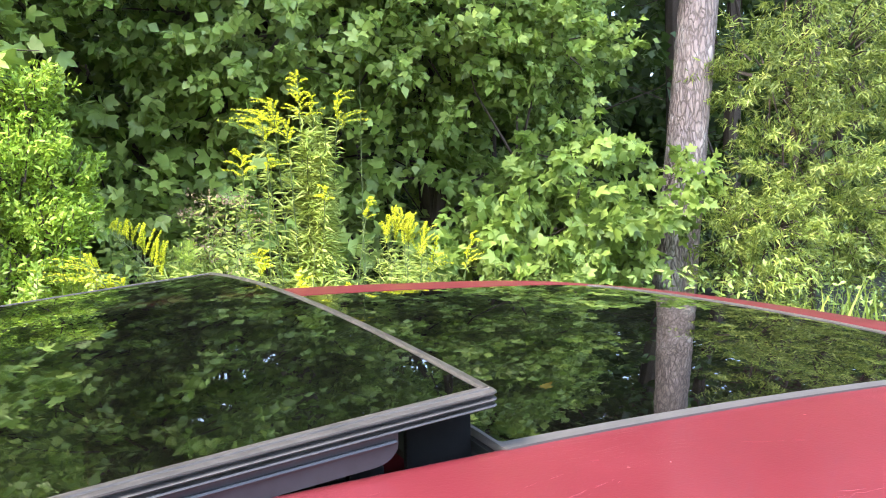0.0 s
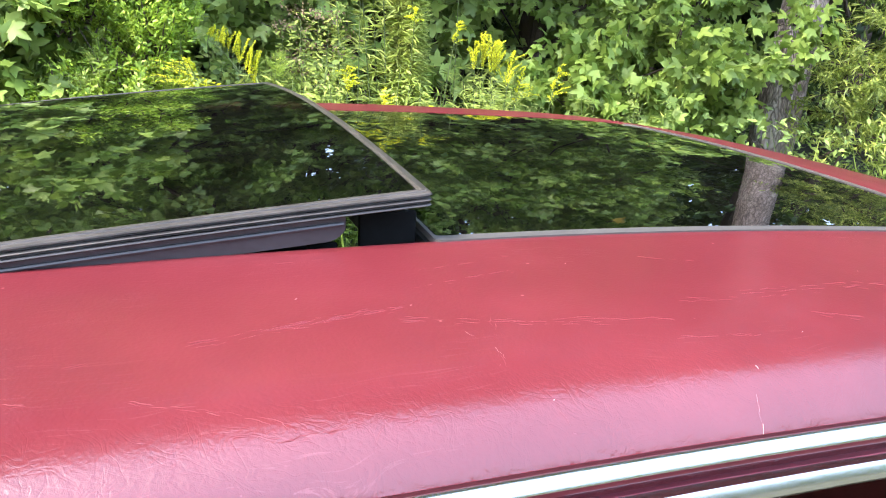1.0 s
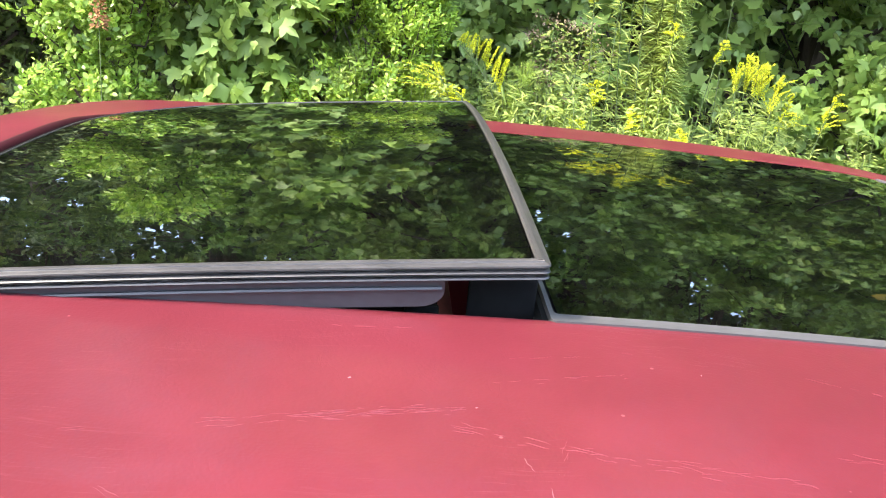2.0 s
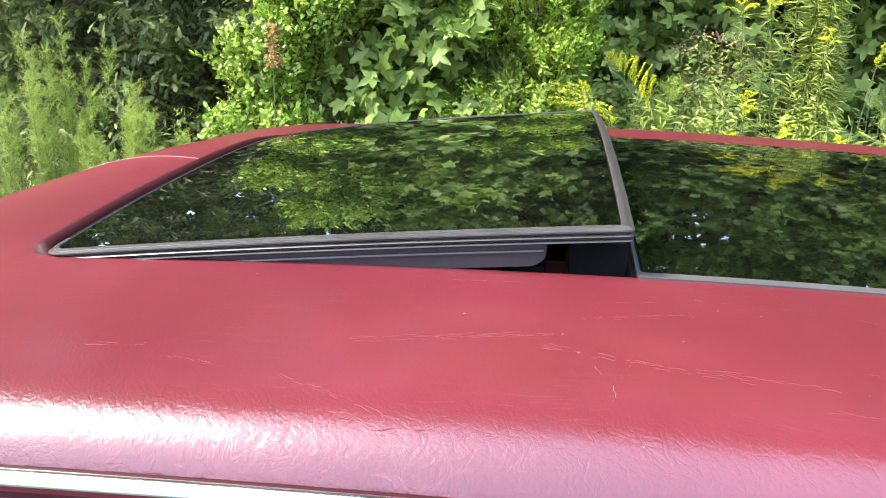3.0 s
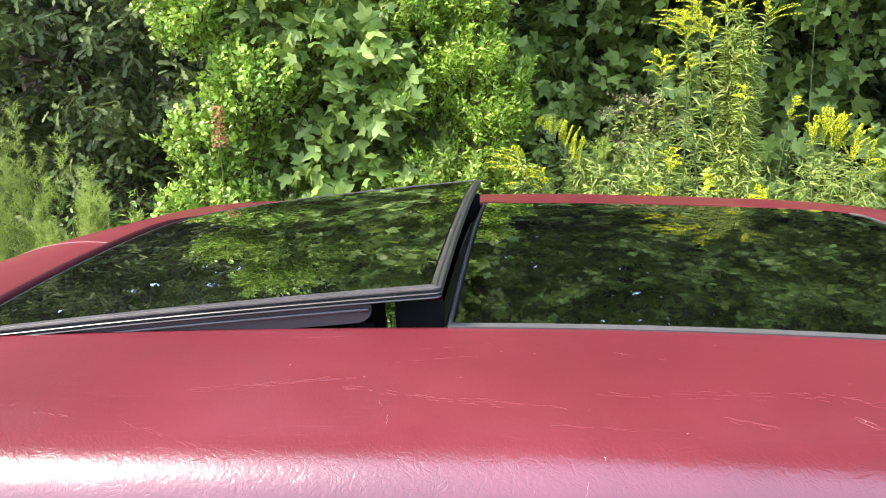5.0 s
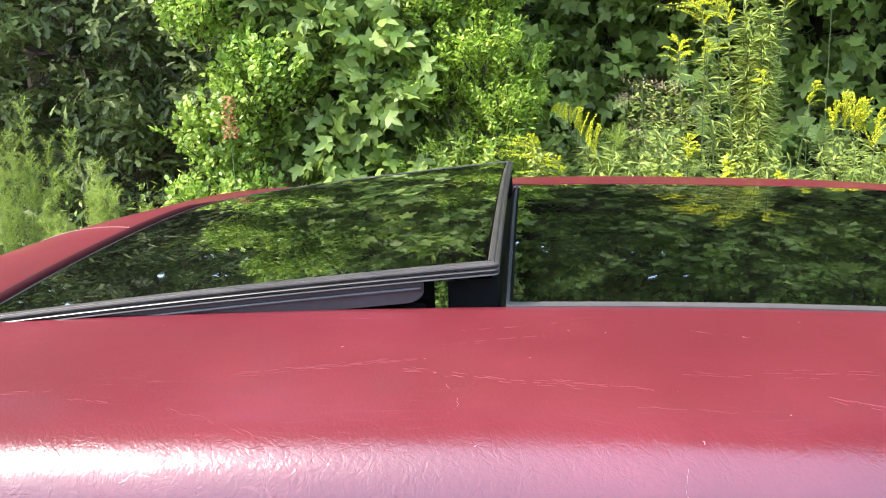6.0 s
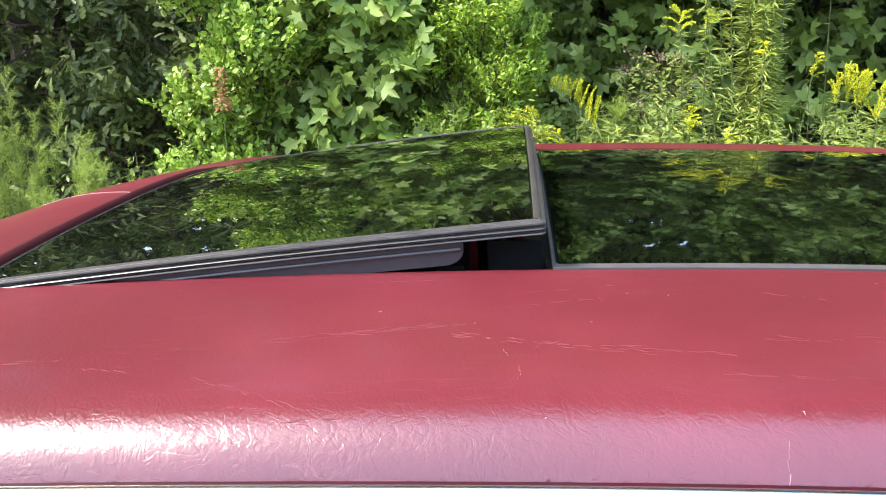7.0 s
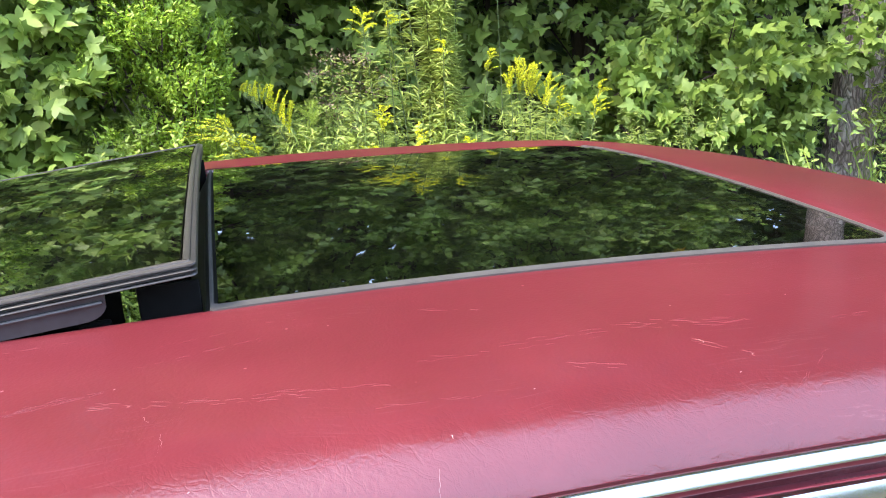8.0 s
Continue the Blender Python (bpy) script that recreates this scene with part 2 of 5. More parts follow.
def bark_material():
    """Pine bark: pale grey-brown plates parted by dark upright cracks."""
    m = material("pine_bark", (0.2, 0.17, 0.15), 0.95)
    c = coords(m, (1, 1, 0.27))
    bend = node(m, "ShaderNodeTexNoise", Scale=9.0, Detail=4.0)
    wire(m, c, 0, bend, "Vector")
    warp = node(m, "ShaderNodeMix", Factor=0.13)
    warp.data_type = "RGBA"
    wire(m, c, 0, warp, 6)
    wire(m, bend, "Color", warp, 7)
    plates = node(m, "ShaderNodeTexVoronoi", Scale=44.0)
    plates.feature = "DISTANCE_TO_EDGE"
    wire(m, warp, 2, plates, "Vector")
    fine = node(m, "ShaderNodeTexNoise", Scale=22.0, Detail=8.0, Roughness=0.7)
    wire(m, c, 0, fine, "Vector")
    big = node(m, "ShaderNodeTexNoise", Scale=2.4, Detail=3.0)
    wire(m, coords(m), 0, big, "Vector")
    pr = ramp(m, [(0.0, (0.35, 0.35, 0.35)), (0.20, (1, 1, 1))])
    wire(m, plates, "Distance", pr, "Fac")
    tone = ramp(m, [(0.36, (0.22, 0.165, 0.148)), (0.5, (0.42, 0.33, 0.305)), (0.60, (0.68, 0.62, 0.59))])
    mixed = node(m, "ShaderNodeMix", Factor=0.5)
    mixed.data_type = "RGBA"
    wire(m, fine, "Color", mixed, 6)
    wire(m, big, "Color", mixed, 7)
    wire(m, mixed, 2, tone, "Fac")
    dark = node(m, "ShaderNodeMix")
    dark.data_type = "RGBA"
    dark.inputs[6].default_value = (0.07, 0.052, 0.046, 1)
    wire(m, pr, "Color", dark, 0)
    wire(m, tone, "Color", dark, 7)
    wire(m, dark, 2, bsdf(m), "Base Color")
    h = maths(m, "ADD", pr.outputs["Color"], maths(m, "MULTIPLY", fine.outputs["Fac"], None, 0.7))
    b = node(m, "ShaderNodeBump", Strength=0.9, Distance=0.012)
    m.node_tree.links.new(h, b.inputs["Height"])
    wire(m, b, "Normal", bsdf(m), "Normal")
    return m


BARK = bark_material()
TWIG = mottled("twig_bark", [(0.05, 0.035, 0.025), (0.11, 0.08, 0.06)], 20.0, 0.9, 0.5, (1, 1, 0.3))
STEM = mottled("green_stem", [(0.10, 0.14, 0.04), (0.17, 0.21, 0.07)], 20.0, 0.7, 0.2)
EARTH = mottled("leaf_litter_earth", [(0.032, 0.027, 0.022), (0.05, 0.05, 0.03), (0.045, 0.06, 0.024)], 1.3, 0.95, 0.6, (1, 1, 1), 14.0, depth=0.03)
GUM = leaf_material("sweetgum_leaf", (0.190, 0.278, 0.060), (0.288, 0.400, 0.090), (0.410, 0.520, 0.140), 0.38)
GUM_PALE = leaf_material("pale_sweetgum_leaf", (0.158, 0.242, 0.044), (0.240, 0.345, 0.064), (0.350, 0.455, 0.104), 0.5)
HOLLY = leaf_material("yaupon_leaf", (0.164, 0.268, 0.027), (0.316, 0.462, 0.048), (0.540, 0.685, 0.096))
PRIVET = leaf_material("privet_leaf", (0.160, 0.268, 0.034), (0.296, 0.445, 0.056), (0.530, 0.660, 0.135), 0.40)
OAK = leaf_material("oak_leaf", (0.083, 0.117, 0.032), (0.136, 0.181, 0.048), (0.213, 0.259, 0.076), 0.55)
MYRTLE = leaf_material("myrtle_leaf", (0.130, 0.185, 0.034), (0.244, 0.315, 0.058), (0.470, 0.520, 0.125))
HERB = leaf_material("weed_leaf", (0.170, 0.238, 0.040), (0.285, 0.365, 0.065), (0.450, 0.505, 0.120), 0.55)
RODLEAF = leaf_material("goldenrod_leaf", (0.270, 0.345, 0.060), (0.390, 0.465, 0.098), (0.510, 0.565, 0.155), 0.6)
FENNEL = leaf_material("dog_fennel_leaf", (0.150, 0.225, 0.025), (0.242, 0.330, 0.038), (0.345, 0.430, 0.060), 0.6)
GRASS = leaf_material("grass_blade", (0.130, 0.195, 0.030), (0.235, 0.325, 0.055), (0.390, 0.440, 0.105), 0.55)
FLOWER = leaf_material("goldenrod_flower", (0.50, 0.52, 0.010), (0.67, 0.68, 0.016), (0.80, 0.81, 0.05), 0.7, 0.2)
YELLOW = leaf_material("yellowed_leaf", (0.45, 0.25, 0.02), (0.55, 0.36, 0.03), (0.6, 0.45, 0.06))
RUST = leaf_material("withered_leaf", (0.180, 0.066, 0.018), (0.250, 0.105, 0.032), (0.330, 0.165, 0.065), 0.8, 0.1)
SEEDHEAD = leaf_material("brown_seedhead", (0.14, 0.10, 0.05), (0.22, 0.16, 0.09), (0.30, 0.24, 0.15), 0.9, 0.1)
# Green darkened to put the shade inside the wood into the leaf colour.
DEEP = leaf_material("shaded_wood_leaf", (0.042, 0.076, 0.015), (0.070, 0.119, 0.022), (0.106, 0.161, 0.034), 0.5)
# Lighter copy of that green, for high crowns that get more light.
CANOPY = leaf_material("canopy_leaf", (0.075, 0.118, 0.026), (0.118, 0.178, 0.038), (0.170, 0.240, 0.056), 0.5, 0.45)

# ---- building helpers ----


def mesh_object(name, verts, faces, mat, parent=None, label="", smooth=True):
    me = bpy.data.meshes.new(name)
    me.from_pydata([tuple(v) for v in verts], [], faces)
    me.update()
    if smooth:
        me.polygons.foreach_set("use_smooth", [True] * len(me.polygons))
        me.set_sharp_from_angle(angle=radians(38))
    me.materials.append(mat)
    ob = new(name, me)
    ob.parent = parent
    if label:
        ob["label"] = label
    return ob


def part(name, bm, mat, parent=None, label="", smooth=True):
    me = bpy.data.meshes.new(name)
    bm.to_mesh(me)
    bm.free()
    if smooth:
        me.polygons.foreach_set("use_smooth", [True] * len(me.polygons))
        me.set_sharp_from_angle(angle=radians(38))
    me.materials.append(mat)
    ob = new(name, me)
    ob.parent = parent
    if label:
        ob["label"] = label
    return ob


def thing(name, label, category, group="", at=(0, 0, 0)):
    ob = new(name)
    ob.location = at
    return tagged(ob, label, category, group)


def tube(points, radii, sides=6, cap=True):
    """Vertices and faces of a tapered tube along points."""
    pts = np.array(points, float)
    rad = np.broadcast_to(np.array(radii, float), (len(pts),))
    step = np.gradient(pts, axis=0)
    step /= np.linalg.norm(step, axis=1)[:, None] + 1e-9
    ref = np.where(np.abs(step[:, 2:3]) > 0.9, [[1.0, 0, 0]], [[0, 0, 1.0]])
    u = np.cross(step, ref)
    u /= np.linalg.norm(u, axis=1)[:, None] + 1e-9
    v = np.cross(step, u)
    a = np.arange(sides) * 2 * np.pi / sides
    ring = pts[:, None] + rad[:, None, None] * (np.cos(a)[None, :, None] * u[:, None] + np.sin(a)[None, :, None] * v[:, None])
    faces = []
    for i in range(len(pts) - 1):
        for k in range(sides):
            k2 = (k + 1) % sides
            faces.append((i * sides + k, i * sides + k2, (i + 1) * sides + k2, (i + 1) * sides + k))
    if cap:
        faces.append(tuple(range(sides))[::-1])
        faces.append(tuple(range((len(pts) - 1) * sides, len(pts) * sides)))
    return ring.reshape(-1, 3), faces


def joined(pieces):
    verts, faces, base = [], [], 0
    for v, f in pieces:
        verts.append(np.asarray(v))
        faces += [tuple(i + base for i in q) for q in f]
        base += len(v)
    return np.concatenate(verts), faces


def sheet(rows):
    """A grid surface through rows of points."""
    rows = np.array(rows, float)
    n, m = rows.shape[:2]
    faces = [(i * m + k, i * m + k + 1, (i + 1) * m + k + 1, (i + 1) * m + k) for i in range(n - 1) for k in range(m - 1)]
    return rows.reshape(-1, 3), faces


def solid(verts, faces, depth):
    """Gives a sheet a thickness downwards along its normals."""
    bm = bmesh.new()
    vs = [bm.verts.new(v) for v in verts]
    for f in faces:
        bm.faces.new([vs[i] for i in f])
    bmesh.ops.recalc_face_normals(bm, faces=bm.faces[:])
    up = sum((f.normal.z for f in bm.faces), 0.0)
    if up < 0:
        bmesh.ops.reverse_faces(bm, faces=bm.faces[:])
    bmesh.ops.solidify(bm, geom=bm.faces[:], thickness=depth)
    return bm


def block(x0, x1, y0, y1, z0, z1, soft=0.0, segments=2):
    bm = bmesh.new()
    bmesh.ops.create_cube(bm, size=1.0)
    for v in bm.verts:
        v.co = ((x0 + x1) / 2 + v.co.x * (x1 - x0), (y0 + y1) / 2 + v.co.y * (y1 - y0), (z0 + z1) / 2 + v.co.z * (z1 - z0))
    if soft:
        bmesh.ops.bevel(bm, geom=bm.edges[:], offset=soft, segments=segments, affect="EDGES", profile=0.5)
    return bm


def prism(outline, y0, y1, lean=0.0, z_ref=0.0, soft=0.0):
    """A panel with an outline in x and z and a thickness in y; lean moves it in y with the height below z_ref."""
    bm = bmesh.new()
    f = bm.faces.new([bm.verts.new((x, y0 + lean * (z_ref - z), z)) for x, z in outline])
    g = bmesh.ops.extrude_face_region(bm, geom=[f])
    for v in g["geom"]:
        if isinstance(v, bmesh.types.BMVert):
            v.co.y += y1 - y0
    bmesh.ops.recalc_face_normals(bm, faces=bm.faces[:])
    if soft:
        bmesh.ops.bevel(bm, geom=[e for e in bm.edges if e.calc_face_angle(0) > 0.5], offset=soft, segments=2, affect="EDGES", profile=0.5)
    return bm

# ---- foliage helpers ----


def template(outline, fold=0.12, droop=0.15):
    """A leaf: two halves, or a fan of triangles from its middle, length 1 along x, folded a little along the midrib and drooping at the tip."""
    pts = [(0.45, 0.0)] + list(outline)
    v = np.array([(x, y, fold * abs(y) - droop * x * x) for x, y in pts])
    n = len(outline)
    if n == 4:
        return v[1:], np.array([(0, 1, 2), (0, 2, 3)])
    f = np.array([(0, 1 + i, 1 + (i + 1) % n) for i in range(n)])
    return v, f


def star(lobes, droop, fold, notch=0.36):
    """A palmate leaf: pointed lobes (degrees, length) round the top of its stalk, parted by deep notches."""
    mid = np.array([0.30, 0.0])
    pts = []
    for i, (deg, l) in enumerate(lobes):
        for off, r in ((-19, 0.70), (0, 1.0), (19, 0.70)):
            w = radians(deg + off)
            pts.append(mid + r * l * np.array([math.cos(w), math.sin(w)]))
        if i + 1 < len(lobes):
            w = radians((deg + lobes[i + 1][0]) / 2)
            pts.append(mid + notch * np.array([math.cos(w), math.sin(w)]))
    pts.append(np.array([0.06, 0.0]))
    pts = [mid] + pts
    v = np.array([(x, y, fold * abs(y) - droop * max(0.0, x - 0.1) ** 2 - 0.25 * droop * y * y) for x, y in pts])
    n = len(pts) - 1
    return v, np.array([(0, 1 + i, 1 + (i + 1) % n) for i in range(n)])


STAR = star([(-120, 0.44), (-62, 0.64), (0, 0.72), (60, 0.65), (118, 0.45)], 0.30, 0.10)
STAR_B = star([(-124, 0.36), (-66, 0.60), (-4, 0.70), (54, 0.60), (112, 0.42)], 0.75, 0.22, 0.34)
STAR_C = star([(-70, 0.52), (0, 0.66), (66, 0.55)], 0.45, -0.15, 0.36)
OVAL = template([(0, 0), (0.25, 0.24), (0.65, 0.26), (1.0, 0.0), (0.65, -0.26), (0.25, -0.24)])
SPRIG = template([(0, 0), (0.50, 0.20), (1.0, 0.0), (0.50, -0.20)], 0.2, 0.2)
DIAMOND = template([(0, 0), (0.45, 0.44), (1.0, 0.0), (0.45, -0.44)], 0.15, 0.2)
HAIR = (np.array([(0, 0.030, 0), (1.0, 0, 0), (0, -0.030, 0)]), np.array([(0, 1, 2)]))
LANCE = template([(0, 0), (0.35, 0.10), (1.0, 0.0), (0.35, -0.10)], 0.2, 0.25)
BLADE = template([(0, 0), (0.40, 0.070), (1.0, 0.0), (0.40, -0.070)], 0.2, 0.35)
NARROW = template([(0, 0), (0.35, 0.065), (1.0, 0.0), (0.35, -0.065)], 0.2, 0.40)
LOBED = template([(0, 0), (0.24, 0.10), (0.34, 0.06), (0.52, 0.19), (0.62, 0.09), (0.82, 0.17), (1.0, 0.0), (0.82, -0.17), (0.62, -0.09), (0.52, -0.19), (0.34, -0.06), (0.24, -0.10)], 0.2, 0.25)
FLORET = template([(0, 0), (0.5, 0.4), (1.0, 0.0), (0.5, -0.4)], 0.3, 0.0)
rng = np.random.default_rng(7)


def unit(a):
    return a / (np.linalg.norm(a, axis=-1, keepdims=True) + 1e-9)


def leaves(kind, places, ways, faces_to, sizes):
    """Leaf geometry: each at a place, pointing along a way, its upper side towards faces_to."""
    tv, tf = kind
    n = unit(faces_to)
    t = unit(ways - (ways * n).sum(1, keepdims=True) * n)
    b = np.cross(n, t)
    v = places[:, None] + sizes[:, None, None] * (tv[None, :, 0:1] * t[:, None] + tv[None, :, 1:2] * b[:, None] + tv[None, :, 2:3] * n[:, None])
    f = tf[None] + (np.arange(len(places)) * len(tv))[:, None, None]
    return v.reshape(-1, 3), f.reshape(-1, 3)


def tri_object(name, chunks, mat, parent=None, label=""):
    vs, fs, base = [], [], 0
    for v, f in chunks:
        vs.append(v)
        fs.append(f + base)
        base += len(v)
    v, f = np.concatenate(vs).astype(np.float32), np.concatenate(fs).astype(np.int32)
    me = bpy.data.meshes.new(name)
    me.vertices.add(len(v))
    me.vertices.foreach_set("co", v.ravel())
    me.loops.add(f.size)
    me.loops.foreach_set("vertex_index", f.ravel())
    me.polygons.add(len(f))
    me.polygons.foreach_set("loop_start", np.arange(len(f), dtype=np.int32) * 3)
    me.update(calc_edges=True)
    me.materials.append(mat)
    ob = new(name, me)
    ob.parent = parent
    if parent:
        ob["kind"] = "stuff"
    if label:
        ob["label"] = label
    return ob


def sprays(kind, starts, ways, length, count, size, out=(-0.12, -0.55, 0.85), spread=0.70, flat=0.10, along=0.6):
    """Leaves along twigs: count of them on each, most of them turned to the open side and the sky."""
    k = len(starts)
    s = rng.uniform(0.05, 1.0, (k, count, 1))
    p = starts[:, None] + ways[:, None] * length * s + rng.normal(0, 1, (k, count, 3)) * flat * length * np.array([1, 1, 0.55])
    w = ways[:, None] * along + rng.normal(0, 0.7, (k, count, 3)) + np.array([0, 0, 0.2 if along > 0.8 else -0.25])
    tilt = unit(rng.normal(0, 1, (k, 1, 3)) * 0.55 + np.array(out)) + rng.normal(0, spread, (k, count, 3))
    z = size * rng.uniform(0.65, 1.2, (k, count))
    return leaves(kind, p.reshape(-1, 3), w.reshape(-1, 3), tilt.reshape(-1, 3), z.ravel())


def plant(name, label, category, foot, trunk_top, trunk_r, lobes, kind, mat, size, twigs, count, length=0.32, group="", bark=None, twist=0.05, leaf_name="crown", shell=0.55, shoots=False, flat=0.10):
    """A tree or shrub: a tapered trunk, a limb to each lobe of the crown, and leafy twigs round each lobe."""
    root = thing(name, label, category, group, foot)
    base = np.array(foot, float)
    top = np.array(trunk_top, float)
    h = np.linspace(0, 1, 9)[:, None]
    line = base + (top - base) * h + rng.normal(0, twist, (9, 3)) * np.array([1, 1, 0]) * np.minimum(h, 1 - h) * 2
    wood = [tube(line - base, trunk_r * (1.0 - 0.75 * h[:, 0]), 9)]
    chunks = []
    for cx, cy, cz, r, share in lobes:
        c = np.array([cx, cy, cz])
        n = max(3, int(twigs * share))
        a = unit(rng.normal(0, 1, (n, 3)) * np.array([1, 1, 0.85]))
        rad = r * rng.uniform(shell, 1.0, (n, 1)) * np.array([1, 0.75, 0.85])
        p = c + a * rad
        zz = np.clip((c[2] - base[2]) * rng.uniform(0.35, 0.75), 0.1, top[2] - base[2])
        foot_i = np.array([np.interp(zz + base[2], line[:, 2], line[:, q]) for q in range(3)])
        mid = (foot_i + c) / 2 + rng.normal(0, 0.06, 3)
        wood.append(tube(np.array([foot_i, mid, c]) - base, [trunk_r * 0.38, trunk_r * 0.25, trunk_r * 0.12], 5))
        way = unit(a * np.array([1, 1, 0.5]) + np.array([0, -0.2, 0.05]) + rng.normal(0, 0.3, (n, 3)))
        if shoots:
            way = unit(a * np.array([0.55, 0.45, 0.1]) + np.array([0, -0.12, 0.85]) + rng.normal(0, 0.22, (n, 3)))
        for i in range(0, n, 4):
            wood.append(tube(np.array([c + (p[i] - c) * 0.55, p[i], p[i] + way[i] * length * 0.9]) - base, [0.008, 0.005, 0.002], 3, False))
        high = kind is STAR and cz > 2.3
        mixed = ((kind, 1.0),)
        if kind is STAR:
            mixed = ((STAR_B, 0.25), (STAR_C, 0.35), (DIAMOND, 0.75)) if high else ((STAR, 0.35), (STAR_B, 0.45), (STAR_C, 0.20))
        for shape, some in mixed:
            v, f = sprays(shape, p, way, length, max(1, round(count * some * (1.6 if high else 1.0))), size * (0.70 if high else 1.0), (-0.10, -0.42, 0.90) if high else (-0.12, -0.55, 0.85), 0.6 if high else 0.7, flat, 1.0 if shoots else 0.6)
            chunks.append((v - base, f))
    v, f = joined(wood)
    mesh_object("trunk", v, f, bark or TWIG, root)
    tri_object(leaf_name, chunks, mat, root)
    return root

# ---- ground ----
gx = np.concatenate([np.linspace(-300, -14, 8), np.linspace(-12, 14, 66), np.linspace(16, 300, 8)])
gy = np.concatenate([np.linspace(-300, -10, 8), np.linspace(-8, 14, 56), np.linspace(16, 300, 8)])


def ground_z(x, y):
    """Flat where the car stands, gently rough and rising towards the wood."""
    t = min(max((y - 1.9) / 1.6, 0.0), 1.0)
    return t * (0.10 + 0.06 * noise.noise(Vector((x * 0.9, y * 0.9, 0))))


gv, gf = sheet([[(x, y, ground_z(x, y)) for x in gx] for y in gy])
tagged(mesh_object("ground", gv, gf, EARTH), "earthy ground with leaf litter and low green growth", "ground", kind="structure")

# ---- the car: roof ----
GLASS_X0, GLASS_X1, GLASS_Y0, GLASS_Y1, MIDDLE = -0.497, 0.618, 0.0, 0.72, 0.36
CROWN = 0.012


def fall(x):
    """How far the roof line has dropped at x along the car."""
    d = (0.04 if x < 0 else 0.073) * x * x
    if x < -0.5:
        d += 0.50 * (x + 0.5) ** 2 - 0.022 * (x + 0.5)
    if x > 0.55:
        d += 0.16 * (x - 0.55) ** 2
    return d


def roof_z(x, y):
    v = max(GLASS_Y0 - y, y - GLASS_Y1)
    if v <= 0:
        side = -CROWN * (1 - ((y - MIDDLE) / 0.36) ** 2)
    else:
        side = 0.060 * (1 - math.sqrt(max(0.0, 1 - (v / 0.2515) ** 9))) + (0.045 if y < MIDDLE else 0.066) * v
    if y > MIDDLE:
        side += (0.003 - 0.0155 * max(0.0, x - 0.35)) * min(1.0, ((y - MIDDLE) / 0.36) ** 2)
    return 1.40 - fall(x) - side


def rounded_loop(x0, x1, y0, y1, r, n=28, m=8):
    """A closed loop with rounded corners, counter-clockwise from the middle of the near side; n points a side, m a corner."""
    pts = []
    corners = [(x1 - r[1], y0 + r[1], -90, r[1]), (x1 - r[2], y1 - r[2], 0, r[2]), (x0 + r[3], y1 - r[3], 90, r[3]), (x0 + r[0], y0 + r[0], 180, r[0])]
    sides = [((x0 + r[0], y0), (x1 - r[1], y0)), ((x1, y0 + r[1]), (x1, y1 - r[2])), ((x1 - r[2], y1), (x0 + r[3], y1)), ((x0, y1 - r[3]), (x0, y0 + r[0]))]
    for (a, b), (cx, cy, start, rr) in zip(sides, corners):
        for i in range(n):
            t = i / n
            pts.append((a[0] + (b[0] - a[0]) * t, a[1] + (b[1] - a[1]) * t))
        for i in range(m):
            w = radians(start + 90 * i / m)
            pts.append((cx + rr * math.cos(w), cy + rr * math.sin(w)))
    return pts


car = thing("car", "maroon sedan with padded vinyl roof and open glass sunroof", "car")
ROOF_X0, ROOF_X1 = -1.12, 1.42
inner = rounded_loop(GLASS_X0, GLASS_X1, GLASS_Y0, GLASS_Y1, (0.020, 0.035, 0.07, 0.235))
outer = rounded_loop(ROOF_X0, ROOF_X1, -0.2476, 0.9676, (0.05, 0.05, 0.05, 0.05))
rings = []
for depth, inset in ((0.030, 0.010), (0.014, 0.009), (0.004, 0.006), (0.0008, 0.003)):
    rings.append([(x + (0.05 - x) * inset / 0.6, y + (MIDDLE - y) * inset / 0.36, roof_z(x, y) - depth) for x, y in inner])
for k in range(33):
    t = k / 32
    t = 1 - (1 - t) ** 1.35
    rings.append([(a[0] + (b[0] - a[0]) * t, a[1] + (b[1] - a[1]) * t, 0) for a, b in zip(inner, outer)])
    rings[-1] = [(x, y, roof_z(x, y)) for x, y, _ in rings[-1]]
for out, down in ((0.0013, 0.0012), (0.0019, 0.0036), (0.0020, 0.0085), (0.0016, 0.018)):
    rings.append([(x, y + (-out if y < MIDDLE else out), roof_z(x, y) - down) for x, y in outer])
n_loop = len(inner)
rv = np.array(rings).reshape(-1, 3)
rf = [(i * n_loop + k, i * n_loop + (k + 1) % n_loop, (i + 1) * n_loop + (k + 1) % n_loop, (i + 1) * n_loop + k) for i in range(len(rings) - 1) for k in range(n_loop)]
roof = mesh_object("vinyl_roof", rv, [q[::-1] for q in rf], VINYL, car, "creased maroon padded vinyl roof cover")

# A seam with pale stitches running forward from the opening.
bits = []
for i in range(74):
    x, y = -0.505 - i * 0.006, 0.378 + i * 0.0042
    bits.append(tube([(x, y, roof_z(x, y) + 0.0008), (x - 0.0038, y + 0.0025, roof_z(x - 0.0038, y + 0.0025) + 0.0008)], 0.0006, 4))
sv, sf = joined(bits)
mesh_object("stitching", sv, sf, THREAD, car, "row of pale stitches")

